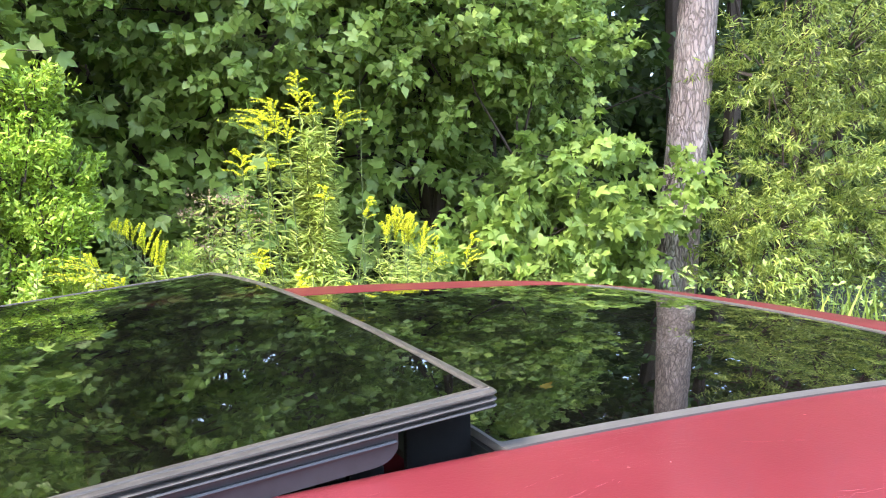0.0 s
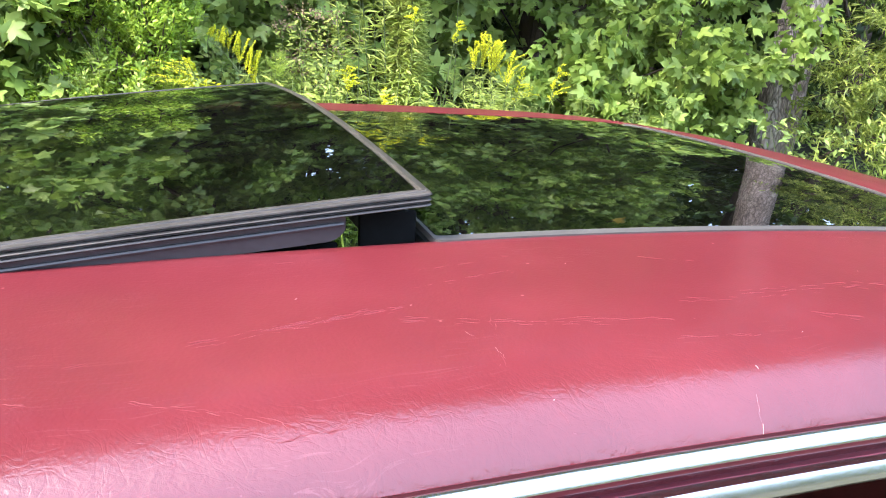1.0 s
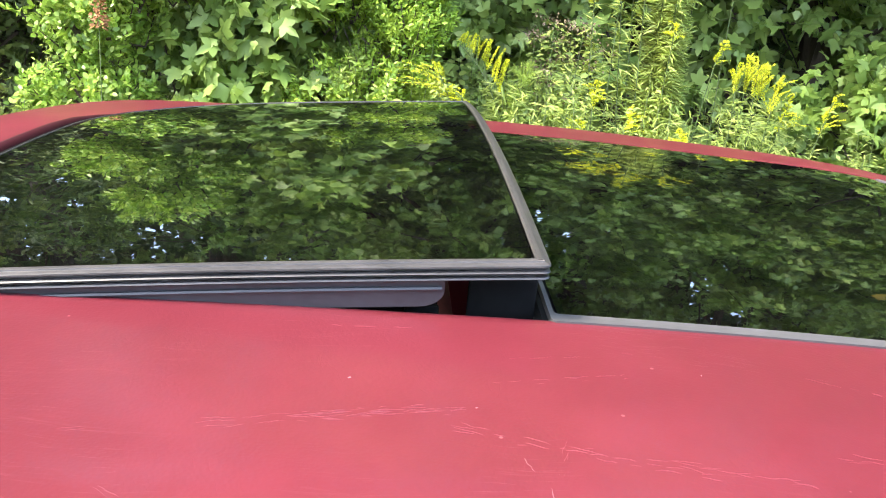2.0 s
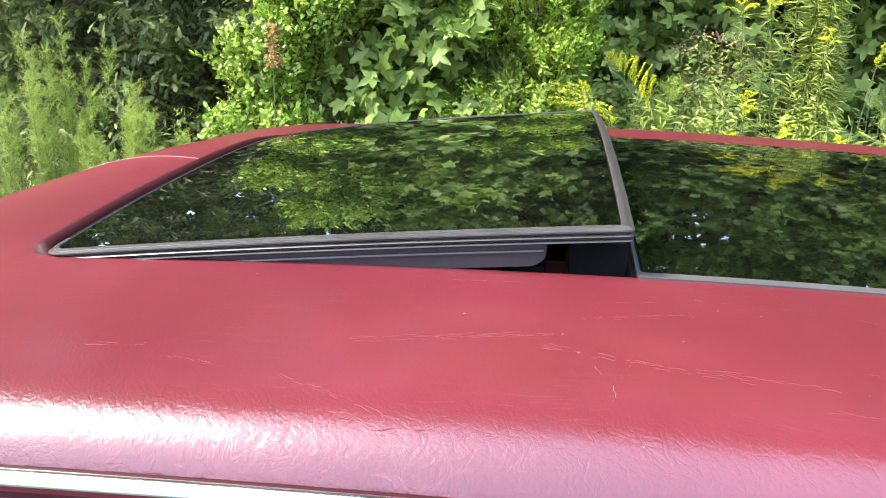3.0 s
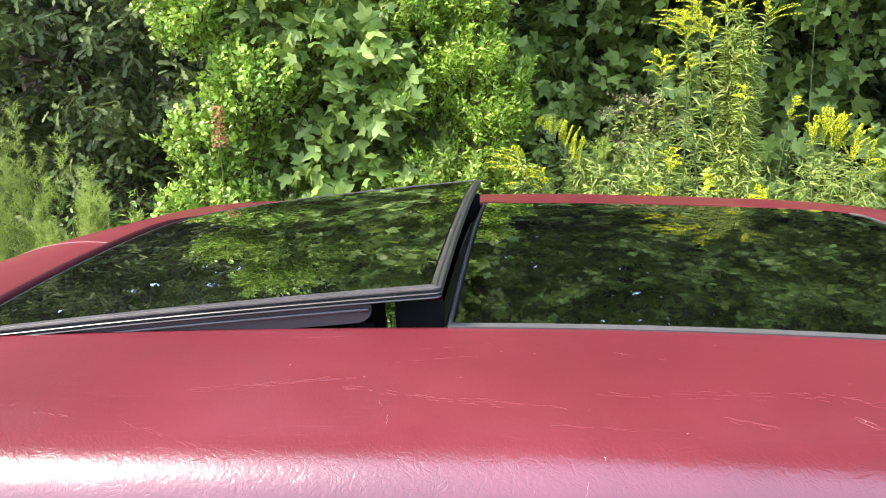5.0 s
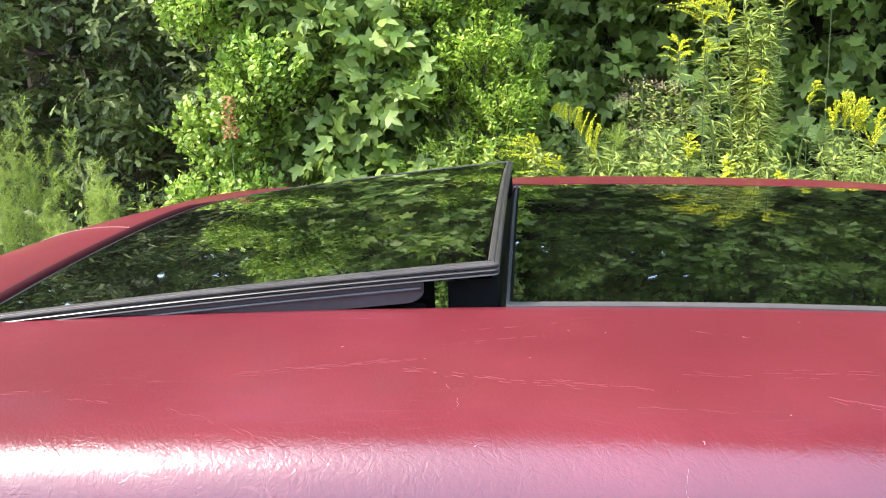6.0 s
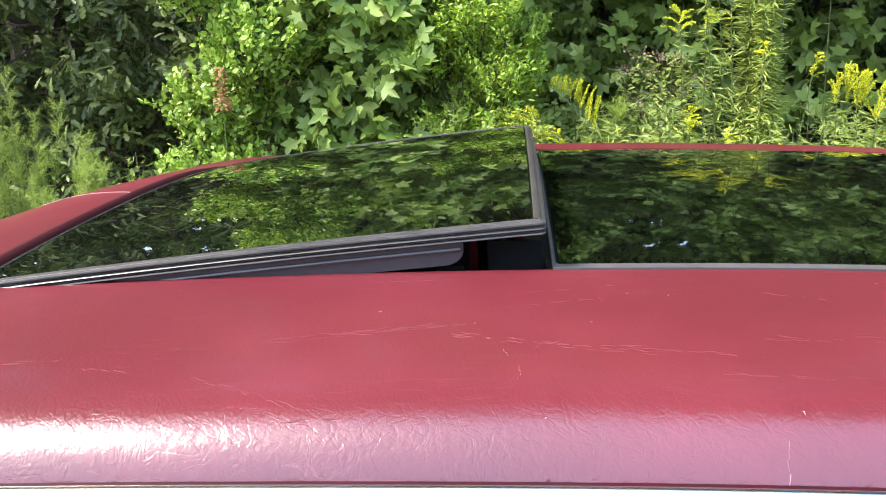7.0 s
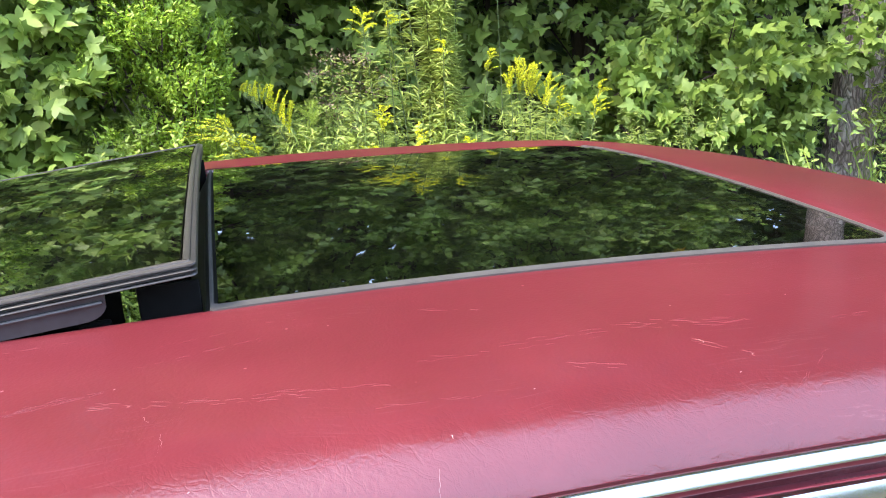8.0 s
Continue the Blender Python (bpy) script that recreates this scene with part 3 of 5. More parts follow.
# Padded edge round the front opening, its shade in the colour, and grey seal strip round the fixed pane.
lip = [(x, y, roof_z(x, y) - 0.003) for x, y in inner if x < -0.43 and y < 0.62 or x < -0.25 and y > 0.45]
lip.sort(key=lambda p: math.atan2(p[1] - MIDDLE, -(p[0] + 0.30)))
ease = [min(1.0, (min(i, len(lip) - 1 - i) + 0.3) / 7) for i in range(len(lip))]
sv, sf = tube([(x + 0.004, y + (MIDDLE - y) * 0.008, z - 0.006 * (1 - e)) for (x, y, z), e in zip(lip, ease)], [0.002 + 0.0088 * e for e in ease], 12)
mesh_object("opening_piping", sv, sf, VINYL_SHADE, car, "rolled edge of the roof opening, its shade put in the colour")


def loop_strip(x0, x1, y0, y1, r, width, lift, thick, closed=True, gap_x=None):
    a = rounded_loop(x0, x1, y0, y1, r)
    back = 0.002 if gap_x else width
    b = rounded_loop(x0 + (0.003 if gap_x else width), x1 - back, y0 + width, y1 - back, tuple(max(q - back, 0.004) for q in r))
    rows = []
    for dz, src in ((-thick, a), (lift, a), (lift, b), (-thick, b)):
        rows.append([(x, y, roof_z(x, y) + (dz if y < 0.69 else min(dz, -0.0035))) for x, y in src])
    n = len(a)
    v = np.array(rows).reshape(-1, 3)
    f = [(i * n + k, i * n + (k + 1) % n, (i + 1) * n + (k + 1) % n, (i + 1) * n + k) for i in range(3) for k in range(n)]
    return v, f


PANE_X0, PANE_X1 = 0.0, GLASS_X1 - 0.001
sv, sf = loop_strip(PANE_X0 + 0.002, PANE_X1, GLASS_Y0 - 0.0015, GLASS_Y1 - 0.001, (0.004, 0.03, 0.065, 0.004), 0.0105, 0.0014, 0.004, True, True)
mesh_object("pane_seal", sv, sf, SEAL, car, "weathered grey rubber seal")


def pane(x0, x1, y0, y1, rise, r, thick):
    """A curved glass pane that follows the roof, with rise(x) added."""
    loop = rounded_loop(x0, x1, y0, y1, r, 20, 6)
    cx, cy = (x0 + x1) / 2, (y0 + y1) / 2
    rows = []
    for k in range(1, 15):
        t = k / 14
        rows.append([(cx + (x - cx) * t, cy + (y - cy) * t) for x, y in loop])
    n = len(loop)
    v = [(cx, cy, roof_z(cx, cy) + rise(cx))] + [(x, y, roof_z(x, y) + rise(x)) for row in rows for x, y in row]
    f = [(0, 1 + k, 1 + (k + 1) % n) for k in range(n)]
    f += [(1 + i * n + k, 1 + (i + 1) * n + k, 1 + (i + 1) * n + (k + 1) % n, 1 + i * n + (k + 1) % n) for i in range(13) for k in range(n)]
    return solid(v, f, thick)


fixed = part("rear_sunroof_pane", pane(PANE_X0 + 0.008, PANE_X1 - 0.004, GLASS_Y0 + 0.0090, GLASS_Y1 - 0.005, lambda x: -0.0005, (0.004, 0.024, 0.06, 0.004), 0.005), SMOKED, car, "dark smoked fixed glass pane")

# Cross member under the front edge of the fixed pane.
rows = []
for y in np.linspace(GLASS_Y0 + 0.004, GLASS_Y1 - 0.004, 20):
    z = roof_z(0, y)
    rows.append([(0.014, y, z - 0.0055), (-0.0015, y, z - 0.0045), (-0.003, y, z - 0.010), (-0.016, y, z - 0.030), (-0.018, y, z - 0.033), (-0.018, y, z - 0.038), (0.03, y, z - 0.039)])
sv, sf = sheet(rows)
mesh_object("cross_member", sv, sf, FRAME, car, "dark grey metal cross member", False)
sv, sf = tube([(-0.014, y, roof_z(0, y) - 0.024) for y in np.linspace(0.35, 0.62, 6)], 0.0012, 5)
mesh_object("drain_bead", sv, sf, SEAL, car)



def lip_up(x):
    return max(0.0, 0.037 * (x + 0.474) / 0.47 - 0.022)


# Black tray inside the near and far edges of the opening.
for y0, y1, y2 in ((0.004, 0.07, 0.073), (0.716, 0.65, 0.647)):
    rows = [[(x, y0, roof_z(x, 0) - 0.016), (x, y0 + (y1 - y0) * 0.3, roof_z(x, 0) - 0.026), (x, y1, roof_z(x, 0) - 0.026), (x, y1, roof_z(x, 0) - 0.004 + lip_up(x)), (x, y2, roof_z(x, 0) - 0.004 + lip_up(x)), (x, y2, roof_z(x, 0) - 0.05)] for x in np.linspace(-0.47, -0.067, 12)]
    sv, sf = sheet(rows)
    mesh_object("sunroof_tray", sv, sf, BLACK, car, "black channel beside the opening", False)
    part("corner_bracket", block(-0.050, -0.004, (y0 + 0.024 if y0 < y1 else y0 - 0.030), (y0 + 0.030 if y0 < y1 else y0 - 0.024), 1.325, 1.417, 0.002), BLACK, car, "black corner bracket")

# Added plate, near-black to stand for the unlit void in the gap.
part("void_plate", block(-0.092, -0.069, 0.018, 0.024, 1.32, 1.398, 0.002), BLACK, car, "added black plate for the dark void at the channel's end")

# ---- the raised front pane ----
T0, T1, RISE = -0.486, -0.004, 0.037


def rise(x):
    return 0.003 + RISE * (x - T0) / (T1 - T0)


tilt = new("tilted_sunroof_pane")
tilt.parent = car
tilt["label"] = "smoked glass sunroof pane propped open at the back"
part("glass", pane(T0 + 0.009, T1 - 0.010, GLASS_Y0 + 0.006, GLASS_Y1 - 0.006, rise, (0.016, 0.006, 0.006, 0.215), 0.005), SMOKED, tilt, "dark smoked glass")
PROFILE = [(-0.0085, -0.0012), (-0.0075, 0.0008), (-0.0045, 0.0012), (-0.0030, 0.0005), (-0.0027, -0.0003), (-0.0006, -0.0006), (0.0011, -0.0015), (0.0013, -0.0026),
           (0.0002, -0.0034), (-0.0025, -0.0040), (-0.0023, -0.0048), (0.0006, -0.0054), (0.0015, -0.0064), (0.0004, -0.0074), (-0.0026, -0.0080), (-0.0024, -0.0088),
           (0.0006, -0.0094), (0.0012, -0.0104), (0.0, -0.0112), (-0.0026, -0.0118), (-0.0090, -0.0122)]
edge = rounded_loop(T0, T1, GLASS_Y0 - 0.003, GLASS_Y1 + 0.003, (0.020, 0.004, 0.004, 0.225), 30, 12)
rows = []
for i, (x, y) in enumerate(edge):
    xa, ya = edge[i - 1]
    xb, yb = edge[(i + 1) % len(edge)]
    l = math.hypot(xb - xa, yb - ya)
    ox, oy = (yb - ya) / l, -(xb - xa) / l
    rows.append([(x + ox * o, y + oy * o, roof_z(min(max(x, T0), T1), min(max(y, 0), 0.72)) + rise(x) + dz) for o, dz in PROFILE])
split = next(i for i, (x, y) in enumerate(edge) if y > 0.6 and x < T0 + 0.12)
tail = len(edge) - 12
sv, sf = sheet([[rows[i][k] for k in (0, 1, 2, 6, 12, 20)] for i in range(split, tail)])
mesh_object("front_moulding", sv, sf, BLACK, tilt, "black rubber front edge")
sv, sf = tube([rows[i][1] for i in range(split, tail + 2)], 0.0007, 6)
mesh_object("front_bead", sv, sf, MOULDING, tilt)
rows = rows[tail - 1:] + rows[:split + 1]
sv, sf = sheet(rows)
mesh_object("edge_moulding", sv, sf, MOULDING, tilt, "ribbed dark grey rubber edge moulding")

for yy in (0.001, 0.717):
    out = []
    for x in np.linspace(-0.40, -0.085, 12):
        out.append((x, roof_z(x, 0.02) + rise(x) - 0.012))
    low = []
    for a in np.linspace(0, 90, 7):
        x = -0.083 + 0.015 * math.cos(radians(a))
        low.append((x, roof_z(x, 0.02) + rise(x) - 0.021 - 0.010 * math.sin(radians(a))))
    back = [(x, roof_z(x, 0.02) + rise(x) - 0.031 + 0.002 * (-0.085 - x)) for x in np.linspace(-0.10, -0.40, 9)]
    part("side_flange", prism(out + [(-0.068, roof_z(-0.068, 0.02) + rise(-0.068) - 0.012)] + low + back, yy, yy + 0.002), BRACKET, tilt, "grey metal flange under the pane")
    sv, sf = tube([(x, yy - 0.0015, roof_z(x, 0.02) + rise(x) - 0.0185) for x in np.linspace(-0.40, -0.07, 10)], 0.0014, 6)
    mesh_object("flange_bead", sv, sf, BRACKET, tilt)
# Pale scuffs and flecks on the vinyl.
random.seed(5)


def scuff(points, width):
    r = [width * (0.35 + 0.65 * math.sin(math.pi * (i + 0.5) / len(points))) for i in range(len(points))]
    v, f = tube([(x, y, roof_z(x, y) - 0.0001) for x, y in points], r, 6)
    mesh_object("scuff", v, f, SCUFF, car, "pale scuff mark")


for (x, y), (dx, dy), w, n in [((0.124, -0.216), (0.001, -0.002), 0.00028, 3), ((0.113, -0.232), (-0.003, -0.010), 0.00007, 6), ((0.111, -0.243), (-0.001, -0.003), 0.00028, 3),
                               ((-0.122, -0.087), (0.002, 0.001), 0.0005, 3), ((0.080, -0.061), (0.001, 0.001), 0.0004, 3), ((-0.026, -0.172), (0.002, -0.018), 0.00014, 6), ((-0.036, -0.152), (0.005, -0.012), 0.00012, 6)]:
    scuff([(x + dx * i / (n - 1) + 0.0005 * math.sin(i * 2.7), y + dy * i / (n - 1) + 0.0006 * math.sin(i * 2.1)) for i in range(n)], w)


def crease(x0, y0, x1, y1, threads, spread, width=0.00038):
    """A bunch of short wavy wrinkles along a line, light on their ridges put in as paler colour."""
    bits = []
    l = math.hypot(x1 - x0, y1 - y0)
    nx, ny = -(y1 - y0) / l, (x1 - x0) / l
    for k in range(threads):
        off = 0.0 if k == 0 else random.uniform(-spread, spread)
        at = random.uniform(0, 0.3) * l if k else 0.0
        while at < l * 0.97:
            run = min(random.uniform(0.005, 0.018), l - at)
            n = max(4, int(run / 0.0014))
            drift = random.uniform(-0.0022, 0.0022)
            pts = []
            for i in range(n + 1):
                d = at + run * i / n
                o = off + drift * (i / n - 0.5) + 0.0011 * noise.noise(Vector((d * 150, k * 3.1, x0 * 90))) + 0.0004 * noise.noise(Vector((d * 520, k * 5.7, y0 * 90)))
                x, y = x0 + (x1 - x0) * d / l + nx * o, y0 + (y1 - y0) * d / l + ny * o
                pts.append((x, y, roof_z(x, y) - width * 0.35))
            w = width * random.uniform(0.35, 1.0)
            bits.append(tube(pts, [w * (0.25 + 0.75 * math.sin(math.pi * (i + 0.3) / (n + 0.6))) for i in range(n + 1)], 5))
            at += run + (random.uniform(0.001, 0.012) if k == 0 else random.uniform(0.004, 0.035))
    v, f = joined(bits)
    mesh_object("crease", v, f, CREASE, car, "crease with the light on its ridges put in pale colour")


for line in [(-0.191, -0.136, -0.080, -0.112, 9, 0.0065, 0.00066), (-0.150, -0.127, -0.060, -0.112, 8, 0.006, 0.00066), (-0.071, -0.127, -0.014, -0.144, 5, 0.005, 0.00050), (-0.014, -0.144, 0.063, -0.160, 5, 0.005, 0.00046),
             (-0.358, -0.161, -0.318, -0.158, 3, 0.003, 0.00030), (-0.300, -0.170, -0.265, -0.177, 3, 0.003, 0.00026), (-0.252, -0.146, -0.230, -0.141, 2, 0.002), (-0.045, -0.084, 0.034, -0.066, 3, 0.004),
             (-0.032, -0.055, 0.020, -0.046, 2, 0.002), (-0.138, -0.024, -0.084, -0.021, 2, 0.002), (-0.223, -0.186, -0.150, -0.216, 3, 0.004), (-0.160, -0.222, -0.123, -0.221, 3, 0.004)]:
    crease(*line)
for line in [(0.035, -0.149, 0.103, -0.162, 4, 0.004), (0.125, -0.137, 0.172, -0.142, 4, 0.005), (0.178, -0.133, 0.257, -0.131, 10, 0.008), (0.262, -0.123, 0.357, -0.141, 8, 0.007), (0.413, -0.151, 0.447, -0.149, 3, 0.003),
             (0.364, -0.091, 0.389, -0.095, 2, 0.002), (0.145, -0.054, 0.188, -0.068, 3, 0.003), (0.210, -0.167, 0.246, -0.179, 4, 0.006), (0.276, -0.223, 0.302, -0.224, 2, 0.003), (0.037, -0.037, 0.077, -0.043, 2, 0.002),
             (0.300, -0.160, 0.330, -0.186, 3, 0.006), (0.090, -0.185, 0.150, -0.190, 3, 0.006)]:
    crease(*line, 0.00032)
# Thin upright nicks where the hide bends over the edge.
for line in [(-0.012, -0.136, -0.030, -0.194, 3, 0.003), (-0.011, -0.226, -0.006, -0.238, 1, 0.001), (0.333, -0.223, 0.379, -0.192, 2, 0.002), (-0.105, -0.222, -0.118, -0.240, 2, 0.003)]:
    crease(*line, 0.00018)
# Small pale specks.
for x, y in [(0.181, -0.191), (0.318, -0.102), (0.308, -0.203), (0.327, -0.187), (0.306, -0.165), (-0.055, -0.111), (-0.012, -0.222), (0.411, -0.104)]:
    scuff([(x, y), (x + 0.0006, y + 0.0004), (x + 0.0011, y + 0.0006)], 0.00034)

# ---- roof rails, pillars, doors and body, both sides ----


def mirror(y, far):
    return 0.72 - y if far else y


def rail_points():
    pts = [(-1.62, -0.44, 0.93), (-1.40, -0.345, 1.00)]
    pts += [(x, -0.254, 1.350 - fall(x) * 0.92) for x in np.linspace(-1.11, 1.36, 42)]
    pts += [(1.50, -0.262, 1.105), (1.70, -0.292, 1.03), (1.95, -0.33, 0.96)]
    return pts


def ribbon(points, section, far):
    """Sweeps a small section (outward, up) along points that run beside the car."""
    rows = [[(x, mirror(y - o, far), z + u) for o, u in section] for x, y, z in points]
    v, f = sheet(rows)
    return v, ([q[::-1] for q in f] if far else f)


for far in (False, True):
    sv, sf = ribbon(rail_points(), [(-0.0042, 0.0030), (-0.0036, 0.0056), (-0.001, 0.0058), (0.0008, 0.0048), (0.0041, 0.0006), (0.0043, -0.0006), (0.0034, -0.0014), (-0.004, -0.0014)], far)
    mesh_object("drip_rail", sv, sf, STEEL, car, "polished bright metal drip rail")
    # Added strip in the shade colour, for the shaded tuck of the vinyl.
    welt = [(x, mirror(y + 0.0052, far), z + 0.0034) for x, y, z in rail_points()[2:-3]]
    sv, sf = tube(welt, 0.0028, 8)
    mesh_object("shade_welt", sv, sf, VINYL_SHADE, car, "strip coloured as the shade where the vinyl meets the rail")
    sv, sf = ribbon(rail_points(), [(0.0030, -0.0014), (0.0034, -0.0034), (0.0026, -0.0050), (-0.002, -0.0070), (-0.006, -0.0085), (-0.008, -0.016)], far)
    mesh_object("gutter", sv, sf, PAINT, car, "maroon painted gutter below the rail")
    Y = -0.250
    lean = -0.36

    def panel(name, outline, y0, y1, mat, parent, label="", soft=0.0):
        bm = prism(outline, y0, y1, lean, 1.34, soft)
        if far:
            for v in bm.verts:
                v.co.y = mirror(v.co.y, True)
            bmesh.ops.reverse_faces(bm, faces=bm.faces[:])
        return part(name, bm, mat, parent, label, False)

    def door(x0, x1, front):
        d = new("front_door" if front else "rear_door")
        d.parent = car
        top0, top1 = 1.336 - fall(x0) * 0.92, 1.336 - fall(x1) * 0.92
        slope = -0.55 if front else 0.0
        rear = 0.0 if front else 0.30
        xs = np.linspace(x0, x1, 10)
        hi = [(x, 1.336 - fall(x) * 0.92) for x in xs]
        lo = [(x, z - 0.007) for x, z in hi]
        panel("top_frame", hi + lo[::-1], Y, Y + 0.022, PAINT, d, "maroon window frame")
        low = [(x, z - 0.017) for x, z in hi]
        panel("glass_channel", lo + low[::-1], Y + 0.0045, Y + 0.020, PAINT, d, "maroon channel round the window")
        end = [(x1 - 0.052, 1.3350), (x1 - 0.040, 1.3350), (x1 - 0.031, 1.3335), (x1 - 0.025, 1.3295), (x1 - 0.021, 1.322), (x1 - 0.019, 1.31), (x1 - 0.018, 1.28), (x1 - 0.018, 0.95)] if front else []
        run = [(x, z - 0.001) for x, z in hi if x < x1 - 0.06] + end
        sv, sf = tube([(x, mirror(Y - 0.0008 + lean * (1.34 - z), far), z) for x, z in run], 0.0019, 6)
        mesh_object("frame_bead", sv, sf, PAINT, d)
        sv, sf = tube([(x, mirror(Y + 0.002 + lean * (1.34 - z), far), z) for x, z in lo], 0.0013, 6)
        mesh_object("weatherstrip", sv, sf, BLACK, d)
        back = [(x1 - 0.045, top1), (x1, top1), (x1 + rear, 1.05), (x1 + rear - 0.045, 1.05)]
        panel("rear_frame", back, Y - 0.0005, Y + 0.021, PAINT, d, "maroon window frame")
        fore = [(x0, top0), (x0 + 0.04, top0), (x0 + 0.04 + slope, 1.05), (x0 + slope, 1.05)]
        panel("fore_frame", fore, Y - 0.0005, Y + 0.021, PAINT, d, "maroon window frame")
        gl = [(x0 + 0.03, top0 - 0.02), (x1 - 0.04, top1 - 0.02), (x1 + rear - 0.04, 1.05), (x0 + slope + 0.03, 1.05)]
        panel("window_pane", gl, Y + 0.008, Y + 0.012, WINDOW, d, "clear side window").visible_shadow = False
        if not front:
            panel("window_divider", [(0.455, 1.325), (0.480, 1.325), (0.480, 1.05), (0.455, 1.05)], Y + 0.002, Y + 0.016, BLACK, d, "black bar before the quarter glass")
            trim_z = 1.3335
            band = [(x, -0.2595, 1.330 - fall(x) * 0.92) for x in np.linspace(x0 + 0.019, x1 - 0.05, 12)]
            sv, sf = ribbon(band, [(-0.006, 0.0062), (0.001, 0.0060), (0.0025, 0.0045), (0.0040, -0.0040), (0.0030, -0.0058), (-0.006, -0.0060)], far)
            mesh_object("upper_trim", sv, sf, STEEL, d, "bright metal window trim")
            path = [(x0 + 0.024, 1.055), (x0 + 0.024, trim_z - 0.010)]
            pts = [(x, mirror(Y - 0.006 + lean * (1.34 - z), far), z) for x, z in path]
            sv, sf = tube(pts, 0.0048, 8)
            mesh_object("window_trim", sv, sf, STEEL, d, "bright metal window trim")
        xa, xb = x0 + slope, x1 + rear
        skin = [[(x, mirror(yy, far), z) for x in np.linspace(xa, xb, 6)] for yy, z in ((-0.352, 1.055), (-0.385, 1.04), (-0.43, 0.95), (-0.47, 0.80), (-0.485, 0.62), (-0.475, 0.44), (-0.45, 0.30), (-0.42, 0.24))]
        v, f = sheet(skin)
        mesh_object("door_skin", v, f if not far else [q[::-1] for q in f], PAINT, d)
        sv, sf = tube([(xb - 0.20, mirror(-0.50, far), 0.80), (xb - 0.07, mirror(-0.50, far), 0.80)], 0.010, 8)
        mesh_object("door_handle", sv, sf, STEEL, d, "bright pull handle")

    door(-0.92, -0.1025, True)
    door(-0.034, 0.98, False)
    panel("centre_pillar", [(-0.1005, 1.338), (-0.040, 1.338), (-0.040, 0.92), (-0.1005, 0.92)], Y - 0.003, Y + 0.02, PAINT, car, "maroon pillar cover between the doors", 0.003)
    panel("pillar_backing", [(-0.106, 1.34), (-0.030, 1.34), (-0.030, 0.90), (-0.106, 0.90)], Y + 0.012, Y + 0.022, BLACK, car)
    panel("rear_pillar", [(0.99, 1.335 - fall(0.99)), (1.20, 1.33 - fall(1.20)), (1.40, 1.32 - fall(1.40)), (1.95, 0.95), (1.30, 0.92)], Y - 0.001, Y + 0.02, VINYL, car, "vinyl covered rear pillar")
    for x0, x1, name in ((-3.05, -1.48, "front_wing"), (1.29, 2.55, "rear_wing")):
        skin = [[(x, mirror(yy, far), z) for x in np.linspace(x0, x1, 8)] for yy, z in ((-0.36, 0.945), (-0.42, 0.915), (-0.465, 0.80), (-0.485, 0.62), (-0.475, 0.44), (-0.44, 0.36))]
        v, f = sheet(skin)
        mesh_object(name, v, f if not far else [q[::-1] for q in f], PAINT, car)

# Bonnet, boot, windscreens, ends, floor.
for name, x0, x1, z0, z1 in (("bonnet", -3.08, -1.55, 0.90, 0.955), ("boot_lid", 1.88, 2.58, 0.98, 0.93)):
    rows = [[(x, y, z0 + (z1 - z0) * i / 9 - 0.03 * ((y - MIDDLE) / 0.7) ** 2) for y in np.linspace(-0.37, 1.09, 12)] for i, x in enumerate(np.linspace(x0, x1, 10))]
    v, f = sheet(rows)
    part(name, solid(v, f, 0.02), PAINT, car)
for name, a, b in (("windscreen", (-1.60, 0.95, 0.70), (-1.13, 1.135, 0.60)), ("rear_window", (1.95, 0.97, 0.64), (1.43, 1.135, 0.575))):
    rows = [[(a[0] + (b[0] - a[0]) * t, MIDDLE + w * (a[2] + (b[2] - a[2]) * t), a[1] + (b[1] - a[1]) * t + 0.012 * (1 - w * w)) for w in np.linspace(-1, 1, 12)] for t in np.linspace(0, 1, 6)]
    v, f = sheet(rows)
    part(name, solid(v, f, 0.005), WINDOW, car, "clear glass").visible_shadow = False
part("front_end", block(-3.16, -3.05, -0.42, 1.14, 0.36, 0.90, 0.03), PAINT, car)
part("rear_end", block(2.55, 2.66, -0.42, 1.14, 0.36, 0.93, 0.03), PAINT, car)
part("cabin_floor", block(-3.05, 2.55, -0.40, 1.12, 0.25, 0.32, 0.02), LINER, car)
part("dashboard", block(-1.60, -1.22, -0.36, 1.08, 0.70, 0.92, 0.05), LINER, car)
part("parcel_shelf", block(1.25, 1.90, -0.34, 1.06, 0.86, 0.92, 0.02), LINER, car)
hl = loop_strip(ROOF_X0 + 0.03, ROOF_X1 - 0.03, -0.235, 0.955, (0.05, 0.05, 0.05, 0.05), 0.225, -0.040, 0.052)
mesh_object("headliner", hl[0], hl[1], LINER, car, "dark cloth headliner")
for x, y0, y1 in ((-0.55, -0.30, 0.32), (-0.55, 0.40, 1.02), (0.55, -0.30, 1.02)):
    part("seat", block(x - 0.05, x + 0.55, y0, y1, 0.32, 0.58, 0.06, 3), SEAT, car, "maroon cloth seat")
    part("seat_back", block(x + 0.42, x + 0.58, y0, y1, 0.55, 1.02, 0.06, 3), SEAT, car, "maroon cloth seat back")
    if x < 0:
        part("headrest", block(x + 0.44, x + 0.55, (y0 + y1) / 2 - 0.14, (y0 + y1) / 2 + 0.14, 1.01, 1.16, 0.04, 3), SEAT, car, "maroon headrest")

